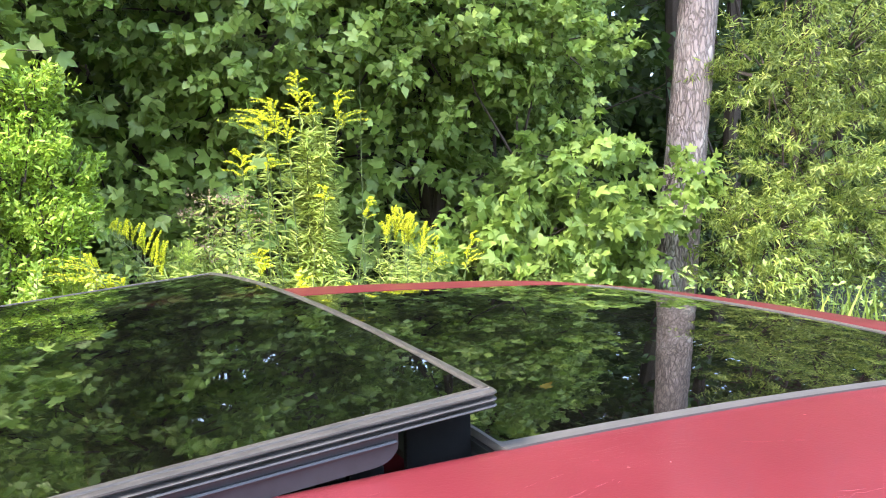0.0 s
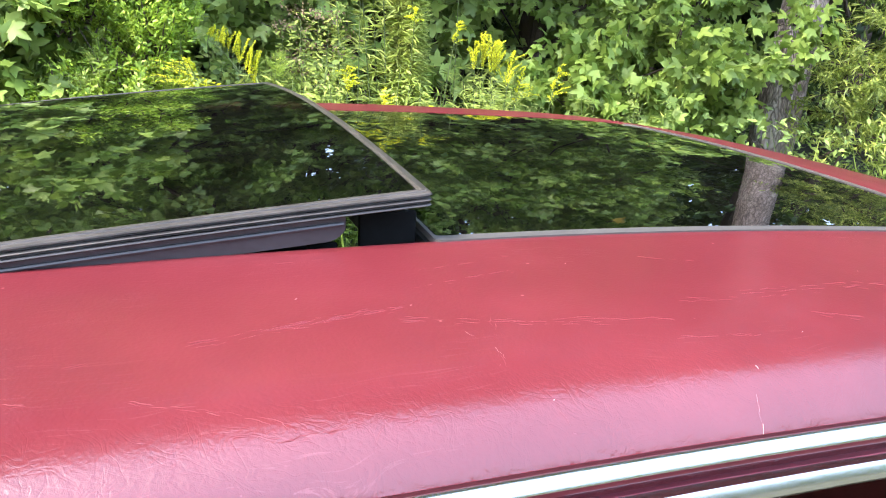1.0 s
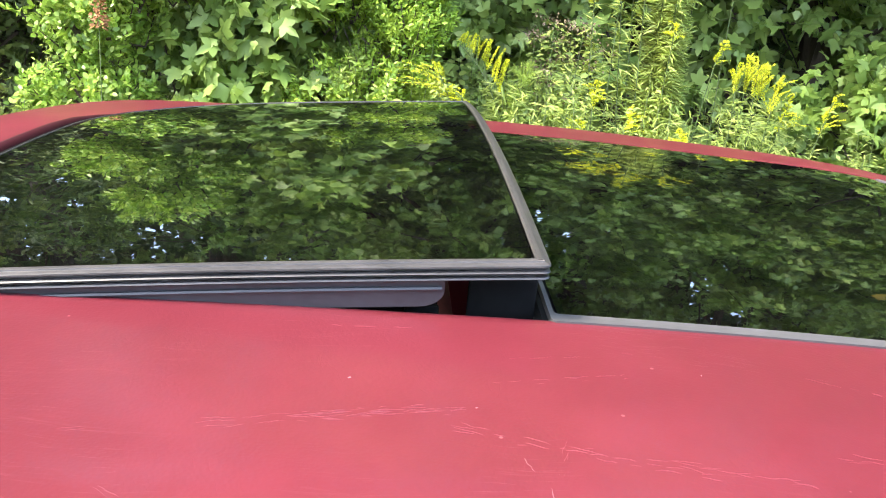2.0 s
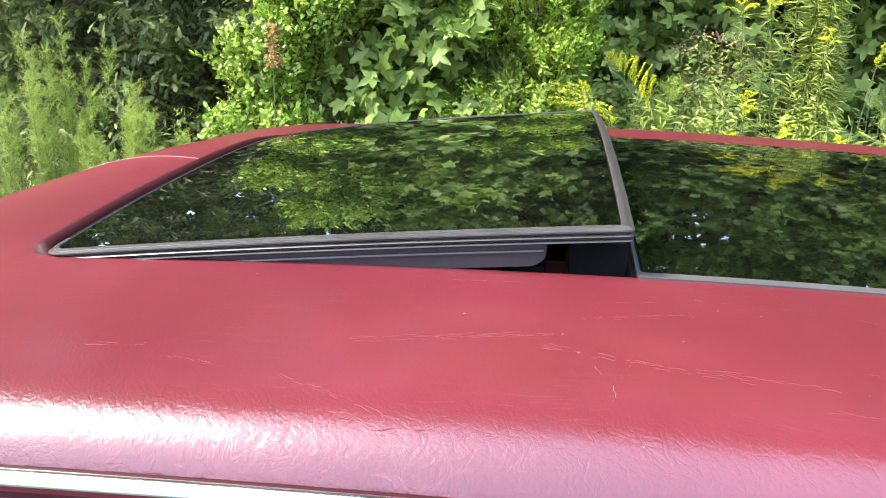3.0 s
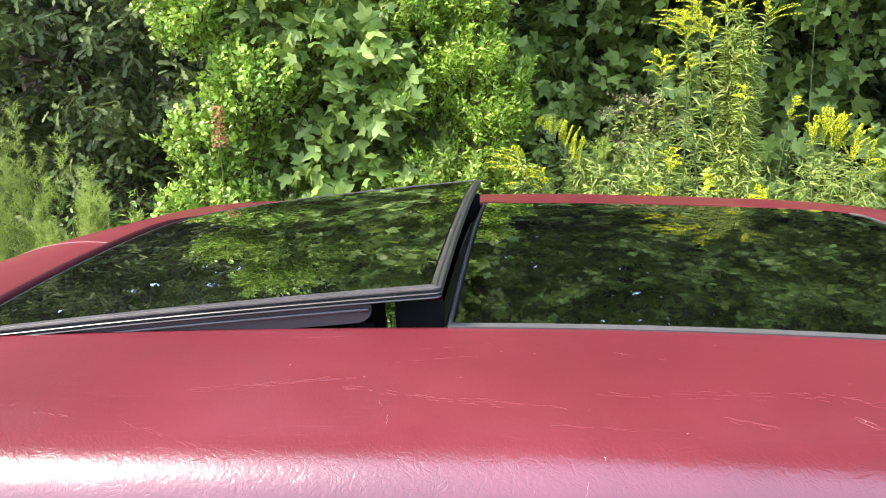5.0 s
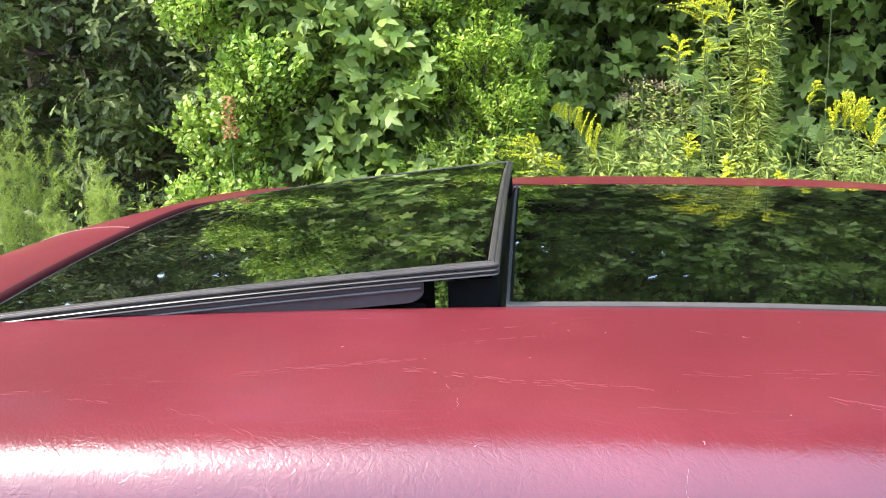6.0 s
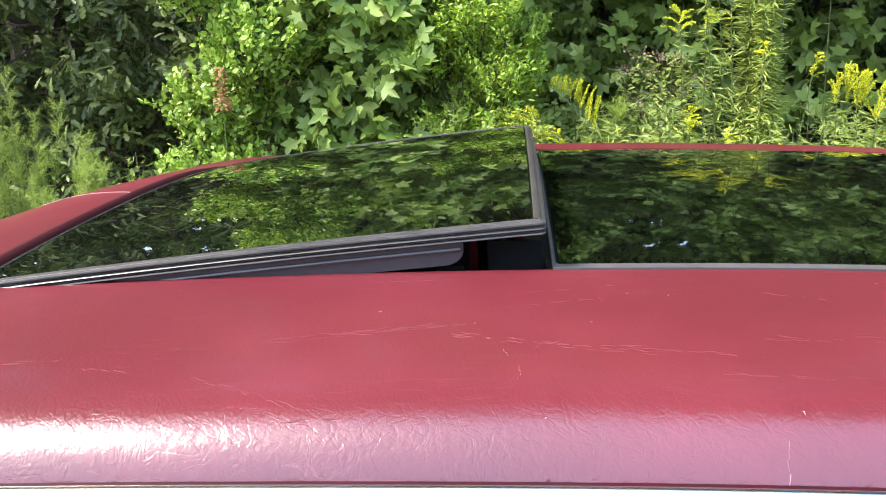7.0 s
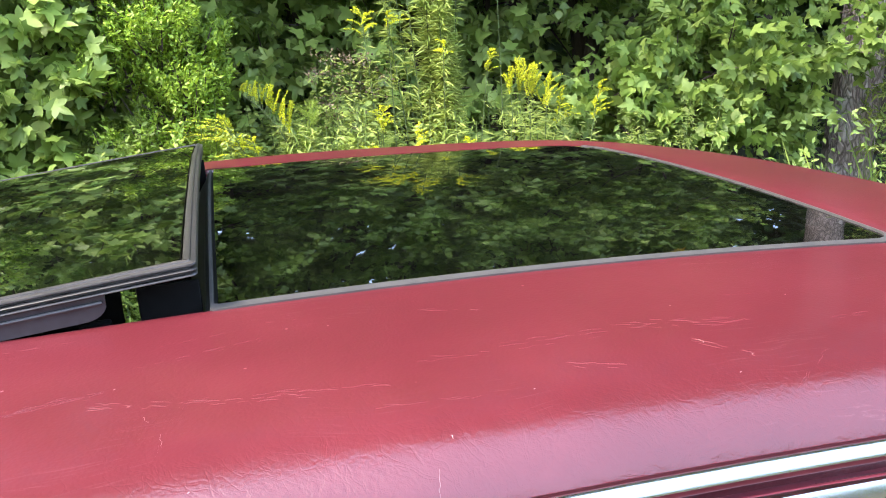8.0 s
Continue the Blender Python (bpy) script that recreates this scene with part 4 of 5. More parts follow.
for x in (-2.25, 1.75):
    for y, far in ((-0.42, False), (1.14, True)):
        w = new("wheel")
        w.parent = car
        w.location = (x, y, 0.33)
        bm = bmesh.new()
        bmesh.ops.create_cone(bm, cap_ends=True, segments=36, radius1=0.33, radius2=0.33, depth=0.19)
        bmesh.ops.bevel(bm, geom=[e for e in bm.edges if e.calc_face_angle(0) > 1], offset=0.03, segments=3, affect="EDGES", profile=0.5)
        bmesh.ops.rotate(bm, verts=bm.verts[:], cent=(0, 0, 0), matrix=Matrix.Rotation(radians(90), 3, "X"))
        part("tyre", bm, TYRE, w, "black rubber tyre")
        bm = bmesh.new()
        bmesh.ops.create_cone(bm, cap_ends=True, segments=36, radius1=0.20, radius2=0.17, depth=0.205)
        bmesh.ops.rotate(bm, verts=bm.verts[:], cent=(0, 0, 0), matrix=Matrix.Rotation(radians(90), 3, "X"))
        part("rim", bm, STEEL, w, "bright wheel cover")

# ---- the wood's edge ----


def pine(x, y, lean_x, height, r0, label):
    root = thing("pine_tree", label, "tree", "", (x, y, ground_z(x, y)))
    rows = []
    n = 48
    for i, z in enumerate(np.concatenate([np.linspace(0, 3.4, 110), np.linspace(3.5, height, 12)])):
        r = r0 * (1 - 0.6 * z / height) * (1 + 0.25 * math.exp(-z * 4))
        row = []
        for k in range(n):
            a = 2 * math.pi * k / n
            plate = noise.noise(Vector((math.cos(a) * 4.2, math.sin(a) * 4.2, z * 2.6))) * 0.5 + abs(noise.noise(Vector((math.cos(a) * 7, math.sin(a) * 7, z * 5)))) * 1.0
            rr = r * (1 + 0.075 * plate)
            row.append((lean_x * z + rr * math.cos(a), rr * math.sin(a), z))
        row.append(row[0])
        rows.append(row)
    v, f = sheet(rows)
    mesh_object("trunk", v, f, BARK, root, "scaly grey-brown bark")
    n = 90
    c = np.column_stack([rng.uniform(-2.2, 2.2, n) + lean_x * height, rng.uniform(-2.0, 2.0, n), rng.uniform(height * 0.55, height, n)])
    way = unit(rng.normal(0, 1, (n, 3)))
    # The crown takes the green that has the wood's shade in it.
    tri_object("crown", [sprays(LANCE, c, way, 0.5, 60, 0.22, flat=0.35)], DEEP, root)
    return root


pine(3.87, 4.0, 0.102, 11.0, 0.150, "tall pine with scaly grey-brown bark at the wood's edge")

# Sweetgums: dark crowns behind, a pale low branch in front.
# Lobes above z 3 are an added overhang that shades the recess below.
plant("sweetgum_tree", "dark green sweetgum sapling with star-shaped leaves", "tree", (0.75, 5.1, 0.08), (0.9, 5.2, 5.6), 0.07,
      [(0.3, 5.2, 1.9, 0.8, 1), (1.0, 4.95, 1.9, 0.65, 0.8), (1.2, 4.7, 2.5, 0.8, 1), (-0.2, 4.8, 2.7, 0.8, 1), (0.6, 4.5, 3.5, 0.9, 1), (2.1, 4.9, 1.7, 0.55, 0.8), (0.4, 4.95, 1.15, 0.65, 0.9), (1.2, 4.6, 1.15, 0.6, 0.8), (0.4, 4.1, 4.5, 0.9, 0.8), (1.4, 4.1, 4.6, 0.9, 0.8), (0.2, 4.35, 3.4, 0.7, 0.9), (1.25, 4.25, 2.35, 0.5, 0.8)],
      STAR, GUM, 0.100, 120, 14)
# Upper lobes near z 3.3, above the view, are added for shade and reflection.
plant("sweetgum_tree", "broad green sweetgum with star-shaped leaves", "tree", (2.5, 4.9, 0.1), (2.4, 4.9, 5.2), 0.08,
      [(2.0, 4.3, 2.5, 0.75, 1), (2.75, 4.5, 2.6, 0.6, 1), (3.0, 4.6, 2.9, 0.55, 0.9), (2.4, 4.5, 3.4, 0.9, 1), (1.9, 4.2, 3.2, 0.6, 0.6), (3.3, 4.9, 3.2, 0.6, 0.9), (3.45, 5.2, 2.4, 0.6, 0.9), (3.2, 5.2, 1.6, 0.5, 0.8)],
      STAR, GUM, 0.096, 120, 16)
plant("sweetgum_sapling", "pale green sweetgum sapling spreading low leafy branches", "shrub", (2.75, 4.15, 0.1), (2.7, 4.1, 1.9), 0.025,
      [(2.15, 3.8, 1.02, 0.32, 1), (2.6, 3.75, 1.12, 0.36, 1.1), (2.85, 3.7, 1.2, 0.34, 1), (3.05, 3.8, 1.0, 0.28, 0.8), (2.95, 3.9, 1.6, 0.30, 0.7), (3.58, 3.62, 1.50, 0.10, 0.2), (3.40, 3.62, 1.28, 0.16, 0.35), (2.9, 4.0, 2.35, 0.4, 0.9), (2.2, 4.0, 2.45, 0.4, 0.8)],
      STAR, GUM_PALE, 0.078, 52, 19, 0.24)
plant("sweetgum_sapling", "bright green sweetgum sapling with large lobed leaves", "shrub", (-0.62, 3.45, 0.1), (-0.6, 3.5, 2.6), 0.022,
      [(-0.72, 3.12, 1.2, 0.20, 1), (-0.62, 3.15, 1.5, 0.26, 1.2), (-0.78, 3.15, 1.85, 0.28, 1), (-0.45, 3.2, 2.1, 0.3, 0.9), (-0.6, 3.1, 0.98, 0.25, 0.8)],
      STAR, GUM_PALE, 0.076, 60, 17, 0.22)
plant("oak_tree", "dark glossy oak with lobed leaves", "tree", (-2.4, 4.6, 0.1), (-2.5, 4.7, 5.0), 0.09,
      [(-2.5, 4.0, 1.7, 0.75, 1.2), (-1.8, 4.0, 1.35, 0.65, 1.1), (-3.2, 4.0, 2.0, 0.8, 1.1), (-2.0, 4.1, 2.3, 0.7, 1), (-2.9, 4.1, 2.9, 0.9, 1), (-2.2, 3.9, 0.9, 0.6, 0.9), (-3.3, 4.0, 1.1, 0.7, 0.9)],
      LOBED, OAK, 0.082, 100, 25, 0.28)
# Here too the lobes above z 3 are added to block sky light.
plant("sweetgum_tree", "green sweetgum in the shade of the wood", "tree", (-1.0, 4.9, 0.1), (-0.9, 5.0, 5.4), 0.08,
      [(-1.2, 4.5, 2.4, 0.8, 1), (-0.4, 4.5, 2.9, 0.8, 1), (-1.4, 4.6, 3.4, 0.9, 1), (-0.9, 4.4, 1.6, 0.7, 1), (-0.2, 4.9, 1.4, 0.6, 0.8), (-0.3, 3.9, 3.8, 0.8, 0.9), (0.4, 3.8, 3.9, 0.7, 0.8), (0.1, 3.7, 3.2, 0.6, 0.8)],
      STAR, GUM, 0.094, 90, 16)
plant("sweetgum_tree", "leafy sweetgum in the shade of the wood", "tree", (-4.4, 4.9, 0.1), (-4.3, 5.0, 5.4), 0.08,
      [(-4.0, 4.3, 1.5, 0.8, 1), (-4.5, 4.4, 2.6, 0.9, 1), (-5.2, 4.5, 1.9, 0.9, 1), (-4.0, 4.5, 3.4, 0.9, 1)],
      STAR, GUM, 0.094, 80, 16)

# Yaupon-like shrubs, bright yellow green, in front.
plant("yaupon_shrub", "bushy green shrub with small oval leaves", "shrub", (-1.25, 3.1, 0.1), (-1.2, 3.1, 1.9), 0.016,
      [(-1.30, 3.0, 1.25, 0.20, 1), (-1.08, 2.95, 1.50, 0.20, 1.1), (-1.32, 3.0, 1.80, 0.22, 1), (-1.05, 3.0, 1.95, 0.20, 0.9), (-1.3, 2.95, 0.95, 0.2, 0.8), (-1.2, 3.0, 2.2, 0.2, 0.7)],
      OVAL, PRIVET, 0.030, 130, 36, 0.16, shoots=True, flat=0.07)
plant("yaupon_shrub", "bright yellow-green upright small-leaved shrub", "shrub", (-0.24, 3.05, 0.1), (-0.2, 3.0, 2.0), 0.016,
      [(-0.20, 2.95, 1.12, 0.17, 1), (-0.09, 2.95, 1.34, 0.13, 1), (-0.17, 2.95, 1.58, 0.14, 0.9), (-0.11, 2.95, 1.80, 0.07, 0.5), (-0.03, 2.95, 1.50, 0.09, 0.5), (-0.38, 2.95, 1.0, 0.18, 0.8), (-0.36, 3.0, 1.42, 0.14, 0.7), (-0.40, 3.0, 1.78, 0.12, 0.6)],
      SPRIG, HOLLY, 0.027, 110, 40, 0.14, shoots=True, flat=0.07)

# Myrtle-like shrubs beside the pine.
for label, foot, top, lobes in (
        ("pale narrow-leaved myrtle shrub beside the pine", (4.9, 3.9, 0.1), (4.9, 3.9, 3.0),
         [(4.3, 3.5, 1.15, 0.36, 1), (4.7, 3.6, 1.55, 0.45, 1.1), (5.3, 3.6, 1.25, 0.45, 1), (4.5, 3.7, 2.15, 0.4, 1), (5.2, 3.7, 2.3, 0.5, 1.1), (5.0, 3.8, 2.95, 0.5, 0.9), (4.1, 3.5, 0.8, 0.3, 0.6)]),
        ("broad narrow-leaved myrtle shrub at the wood's edge", (6.6, 4.0, 0.1), (6.6, 4.0, 3.0),
         [(6.1, 3.7, 1.3, 0.5, 1), (6.8, 3.7, 1.9, 0.6, 1.1), (6.2, 3.8, 2.4, 0.55, 1), (7.2, 3.8, 1.2, 0.5, 1), (6.0, 3.7, 0.8, 0.4, 0.8), (6.7, 3.9, 3.0, 0.6, 0.8)])):
    plant("myrtle_shrub", label, "shrub", foot, top, 0.03, lobes, LANCE, MYRTLE, 0.060, 70, 58, 0.26, "shrubs beside the pine", flat=0.07)

# Deep wood: crowns and thin trunks that fill the depth and the height, shade put in their leaf colour.
for i in range(48):
    x = -10 + i * 0.57 + random.uniform(-0.3, 0.3)
    y = 6.2 + (i % 5) * 1.0 + random.uniform(-0.3, 0.3)
    h = random.uniform(8.5, 13.5)
    lobes = [(x + random.uniform(-0.9, 0.9), y + random.uniform(-0.7, 0.4), z, random.uniform(0.9, 1.4), 1) for z in np.linspace(0.7, h, 8)]
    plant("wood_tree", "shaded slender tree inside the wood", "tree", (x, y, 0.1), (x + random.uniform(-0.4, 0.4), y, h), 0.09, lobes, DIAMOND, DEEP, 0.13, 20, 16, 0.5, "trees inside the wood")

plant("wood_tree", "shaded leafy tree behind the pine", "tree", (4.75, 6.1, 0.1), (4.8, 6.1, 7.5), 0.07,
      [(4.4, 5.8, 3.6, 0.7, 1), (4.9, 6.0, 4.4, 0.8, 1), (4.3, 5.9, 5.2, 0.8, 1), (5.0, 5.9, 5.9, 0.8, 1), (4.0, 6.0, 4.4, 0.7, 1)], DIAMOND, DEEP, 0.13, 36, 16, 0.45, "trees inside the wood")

# Tall trees added at the edge: high crowns over the verge block sky from bend and glass.
for x in (-9.4, -6.6, -3.9, -1.1, 1.6, 6.0, 8.2, 10.4, 3.3, -2.5, -5.2):
    y = (8.8 if x in (3.3, -2.5, -5.2) else 6.0) + random.uniform(-0.5, 0.5)
    lobes = [(x + random.uniform(-1.3, 1.3), yy + random.uniform(-0.3, 0.3), z + random.uniform(-0.5, 0.5), random.uniform(1.2, 1.6), 1) for yy, z in ((2.9, 9.0), (2.8, 10.6), (4.2, 8.3), (4.0, 10.0), (3.8, 11.8), (5.4, 7.4), (5.4, 9.4), (5.6, 11.4), (6.4, 12.6))]
    plant("tall_tree", "added tall tree whose high spreading crown blocks the sky", "tree", (x, y, 0.1), (x + random.uniform(-0.4, 0.4), y, 12.0), 0.13, lobes, DIAMOND, CANOPY, 0.17, 36, 20, 0.6, "tall trees at the wood's edge")

# The dense far part of the wood, in the same green darkened for shade.
n = 40000
fp = np.column_stack([rng.uniform(-16, 24, n), rng.uniform(10.5, 13.5, n), rng.uniform(0.05, 1.0, n) * np.where(rng.random(n) < 0.4, 4.0, rng.uniform(5.0, 14.0, n))])
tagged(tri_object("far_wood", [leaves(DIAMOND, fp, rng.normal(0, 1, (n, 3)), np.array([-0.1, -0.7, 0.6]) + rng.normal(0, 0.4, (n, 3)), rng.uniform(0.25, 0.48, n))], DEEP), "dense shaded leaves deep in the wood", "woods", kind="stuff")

# Unseen trees added on the open side, so roof bend and bright trim mirror less sky.
n = 9000
fp = np.column_stack([rng.uniform(-40, 40, n), rng.uniform(-21, -17, n), rng.uniform(0.0, 1.0, n)])
fp[:, 2] *= 6.4 + 1.1 * np.sin(fp[:, 0] * 0.7) + 0.8 * np.sin(fp[:, 0] * 1.9 + 1.0)
tagged(tri_object("unseen_trees", [leaves(DIAMOND, fp, rng.normal(0, 1, (n, 3)), np.array([-0.1, 0.5, 0.7]) + rng.normal(0, 0.4, (n, 3)), rng.uniform(0.45, 0.9, n))], CANOPY), "unseen trees added for the roof's bend and trim to mirror", "woods", kind="stuff")

# Slender bare trunks inside the edge of the wood.
for x, y, lean, r, h in ((2.42, 4.75, 0.05, 0.045, 5.0), (3.1, 5.0, -0.03, 0.03, 5.5), (3.45, 5.3, 0.10, 0.022, 5.0), (1.85, 4.9, -0.02, 0.03, 4.5), (6.9, 5.2, 0.04, 0.035, 5.5)):
    root = thing("slender_trunk", "slender bare trunk in the shade of the wood", "tree", "slender trunks", (x, y, 0.08))
    zs = np.linspace(0, h, 14)
    v, f = tube([(lean * z + 0.02 * math.sin(z * 2.3 + x), 0.02 * math.cos(z * 1.7), z) for z in zs], r * (1 - 0.6 * zs / h), 8)
    mesh_object("trunk", v, f, TWIG, root)
    v, f = tube([(lean * 1.2, 0, 1.3), (0.35, -0.1, 1.45), (0.8, -0.15, 1.38)], [r * 0.5, r * 0.4, 0.006], 6)
    mesh_object("branch", v, f, TWIG, root)

# ---- weeds and flowers along the edge ----


def spray_plume(line, reach, arcs, share, mode):
    """Stalks and florets of a plume: fine tapering sprays that rise from the top of the stem and arch over."""
    t = np.linspace(0, 1, len(line))
    stalks, bits = [], []
    arcs, reach = round(arcs * 1.5), reach * 1.2
    for k in range(arcs):
        q = 1 - share * (k + 0.2) / arcs
        o = np.array([np.interp(q, t, line[:, j]) for j in range(3)])
        w = rng.uniform(0, 2 * np.pi)
        l = reach * (0.40 + 0.60 * k / arcs) * rng.uniform(0.75, 1.15)
        if mode == "comb":
            d, curl = np.array([rng.normal(0.08, 0.11), rng.normal(0, 0.22), 0.95]), np.array([rng.normal(0.10, 0.10), 0, -0.10])
            l = reach * (0.25 + 0.75 * k / arcs) * rng.uniform(0.85, 1.15)
        elif mode == "fan":
            d, curl = np.array([rng.normal(0.05, 0.42), rng.normal(0, 0.25), 0.95]), np.array([rng.normal(0.12, 0.12), 0, -0.16])
        else:
            side = {"left": -0.55, "right": 0.55, "round": 0.0}[mode]
            d = np.array([0.75 * math.cos(w) + side, 0.55 * math.sin(w), rng.uniform(0.65, 1.15)])
            curl = np.array([0.35 * d[0], 0.25 * d[1], -0.42])
        r = np.linspace(0, 1, 7)[:, None]
        arc = o + d * l * r + curl * l * r ** 2.3
        stalks.append(tube(arc, 0.0010, 3, False))
        m = int(30 + l * (1100 if mode == "comb" else 750))
        e = rng.uniform(0.30 if mode == "comb" else 0.10, 1, m)
        thick = (0.0042 if mode == "comb" else 0.0040) * (1 - 0.55 * e)[:, None]
        pp = np.column_stack([np.interp(e, r[:, 0], arc[:, j]) for j in range(3)]) + rng.normal(0, 0.55, (m, 3)) * thick + np.array([0, 0, 0.002])
        bits.append(leaves(FLORET, pp, rng.normal(0, 1, (m, 3)), rng.normal(0, 0.6, (m, 3)) + np.array([0, -0.5, 0.8]), rng.uniform(0.0039, 0.0070, m)))
    return stalks, bits


def goldenrod(x, y, label, stems, leafy=90, leaf=0.08, low=0.25):
    """A clump of leafy stems (in a dense clump the flowering ones are sparser), each (foot x, bend x, tip x, tip y, tip height, plume); a plume is (reach, sprays, share of the stem, mode)."""
    root = thing("goldenrod", label, "wildflower", "goldenrods at the wood's edge", (x, y, ground_z(x, y)))
    for fx, bx, tx, ty, h, plume, *knee in stems:
        t = np.linspace(0, 1, 10)[:, None]
        h = h - ground_z(x, y)
        line = np.array([fx, 0, 0]) * (1 - t) ** 2 + np.array([bx, ty * 0.5, h * (knee[0] if knee else 0.55)]) * 2 * t * (1 - t) + np.array([tx, ty, h]) * t ** 2
        v, f = tube(line, 0.0045 * (1.1 - 0.8 * t[:, 0]), 5)
        mesh_object("stem", v, f, STEM, root)
        top = 1.0 - (plume[2] * 0.7 if plume else 0.0)
        count = leafy // 6 if plume and leafy > 200 else leafy
        u = low + (top - low) * rng.uniform(0, 1, count) ** 0.8
        p = np.column_stack([np.interp(u, t[:, 0], line[:, q]) for q in range(3)])
        w = np.arange(count) * 2.4 + rng.normal(0, 0.4, count)
        way = np.column_stack([np.cos(w), np.sin(w), -0.60 + 1.9 * u + rng.normal(0, 0.25, count)])
        face = np.column_stack([-0.4 * np.cos(w), -0.4 * np.sin(w) - 0.55, np.full(count, 0.9)]) + rng.normal(0, 0.35, (count, 3))
        tri_object("leafage", [leaves(BLADE, p, way, face, leaf * rng.uniform(0.6, 1.25, count) * (1.25 - 0.75 * u))], RODLEAF, root)
        if plume:
            stalks, bits = spray_plume(line, *plume)
            v, f = joined(stalks)
            mesh_object("flower_stalk", v, f, STEM, root)["kind"] = "stuff"
            tri_object("plume", bits, FLOWER, root, "golden yellow arching flower plume")
    return root


body = []
for i in range(17):
    a, r = i * 2.4, 0.075 * math.sqrt((i + 0.5) / 17)
    body.append((0.02 + 0.4 * r * math.cos(a), 0.02 + 0.8 * r * math.cos(a + 0.5 * math.sin(i * 3.1)), 0.025 + (0.6 + 0.4 * math.sin(i * 5.3)) * r * math.cos(a), 0.8 * r * math.sin(a), 1.72 - 1.8 * r + 0.13 * math.sin(i * 1.7), None))
goldenrod(0.96, 3.05, "tall dense leafy goldenrod clump with fine yellow plumes", body + [
    (0.0, -0.02, -0.05, 0.0, 1.97, (0.085, 12, 0.11, "round")), (0.02, 0.03, 0.02, 0.04, 1.90, (0.06, 7, 0.07, "round")), (0.03, 0.07, 0.13, 0.0, 1.90, (0.095, 10, 0.09, "right")),
    (-0.04, -0.10, -0.16, 0.0, 1.86, (0.11, 12, 0.09, "left")), (-0.05, -0.13, -0.22, -0.03, 1.80, (0.10, 10, 0.08, "left")), (-0.03, -0.06, -0.12, -0.05, 1.78, (0.08, 7, 0.07, "left")),
    (0.02, 0.0, 0.015, -0.12, 1.50, (0.05, 6, 0.05, "round"))], 860, 0.098, 0.30)
goldenrod(0.70, 3.02, "slender goldenrod with small drooping yellow plumes", [
    (0.02, 0.0, -0.05, 0.0, 1.64, (0.075, 8, 0.07, "round")), (0.04, 0.06, 0.06, 0.0, 1.63, (0.06, 6, 0.05, "right")), (0.0, -0.01, -0.03, 0.03, 1.42, None)], 130, 0.085)
goldenrod(0.33, 2.88, "leaning goldenrod with a bright yellow plume", [(0.12, 0.10, -0.21, 0.0, 1.36, (0.185, 15, 0.36, "comb"), 0.84), (0.12, 0.10, 0.0, 0.02, 1.17, None)], 130, 0.075, 0.5)
goldenrod(0.22, 2.80, "short goldenrod with a drooping yellow plume", [(0.08, 0.10, -0.18, 0.0, 1.27, (0.13, 12, 0.14, "left")), (0.02, 0.02, -0.08, 0.0, 1.19, (0.08, 8, 0.09, "left"))], 60, 0.06)
goldenrod(1.36, 3.0, "goldenrod with broad bright yellow plumes", [
    (-0.04, -0.05, -0.075, 0.0, 1.35, (0.075, 10, 0.10, "fan")), (0.0, -0.01, -0.03, 0.02, 1.38, (0.10, 12, 0.12, "fan")), (0.01, 0.02, 0.01, 0.0, 1.36, (0.10, 12, 0.12, "fan")), (0.01, 0.02, 0.045, 0.02, 1.35, (0.09, 11, 0.12, "fan")),
    (0.03, 0.05, 0.10, -0.02, 1.31, (0.085, 11, 0.13, "fan")), (0.04, 0.06, 0.17, 0.0, 1.24, (0.06, 9, 0.14, "right")), (-0.05, -0.08, -0.12, 0.0, 1.20, None), (0.0, 0.0, 0.0, -0.05, 1.18, None)], 95, 0.085)
goldenrod(1.56, 3.0, "low leaning goldenrod with a thin plume", [(0.0, 0.04, 0.16, 0.0, 1.27, (0.05, 10, 0.16, "right"))], 50, 0.06)
goldenrod(1.08, 3.0, "thin goldenrod stalk with a bent plume", [(0.0, 0.01, 0.12, 0.0, 1.45, (0.04, 8, 0.08, "right"))], 30, 0.05)
goldenrod(0.68, 2.9, "small goldenrod with a yellow plume", [(0.0, 0.0, 0.0, 0.0, 1.25, (0.07, 11, 0.10, "round"))], 60, 0.06)
goldenrod(0.58, 2.8, "low goldenrod with a small yellow plume", [(0.0, 0.0, 0.02, 0.0, 1.11, (0.06, 10, 0.09, "round"))], 40, 0.06)
goldenrod(0.76, 2.8, "low goldenrod with a bent yellow plume", [(-0.05, -0.04, 0.05, 0.0, 1.17, (0.05, 9, 0.10, "right"))], 40, 0.06)
goldenrod(1.03, 2.8, "low goldenrod with a small yellow plume", [(0.0, 0.0, 0.0, 0.0, 1.10, (0.055, 9, 0.09, "round"))], 40, 0.06)
goldenrod(1.55, 3.9, "single tall goldenrod stalk in the shade", [(0.0, 0.0, 0.0, 0.0, 2.20, (0.05, 6, 0.03, "round"))], 40, 0.06)


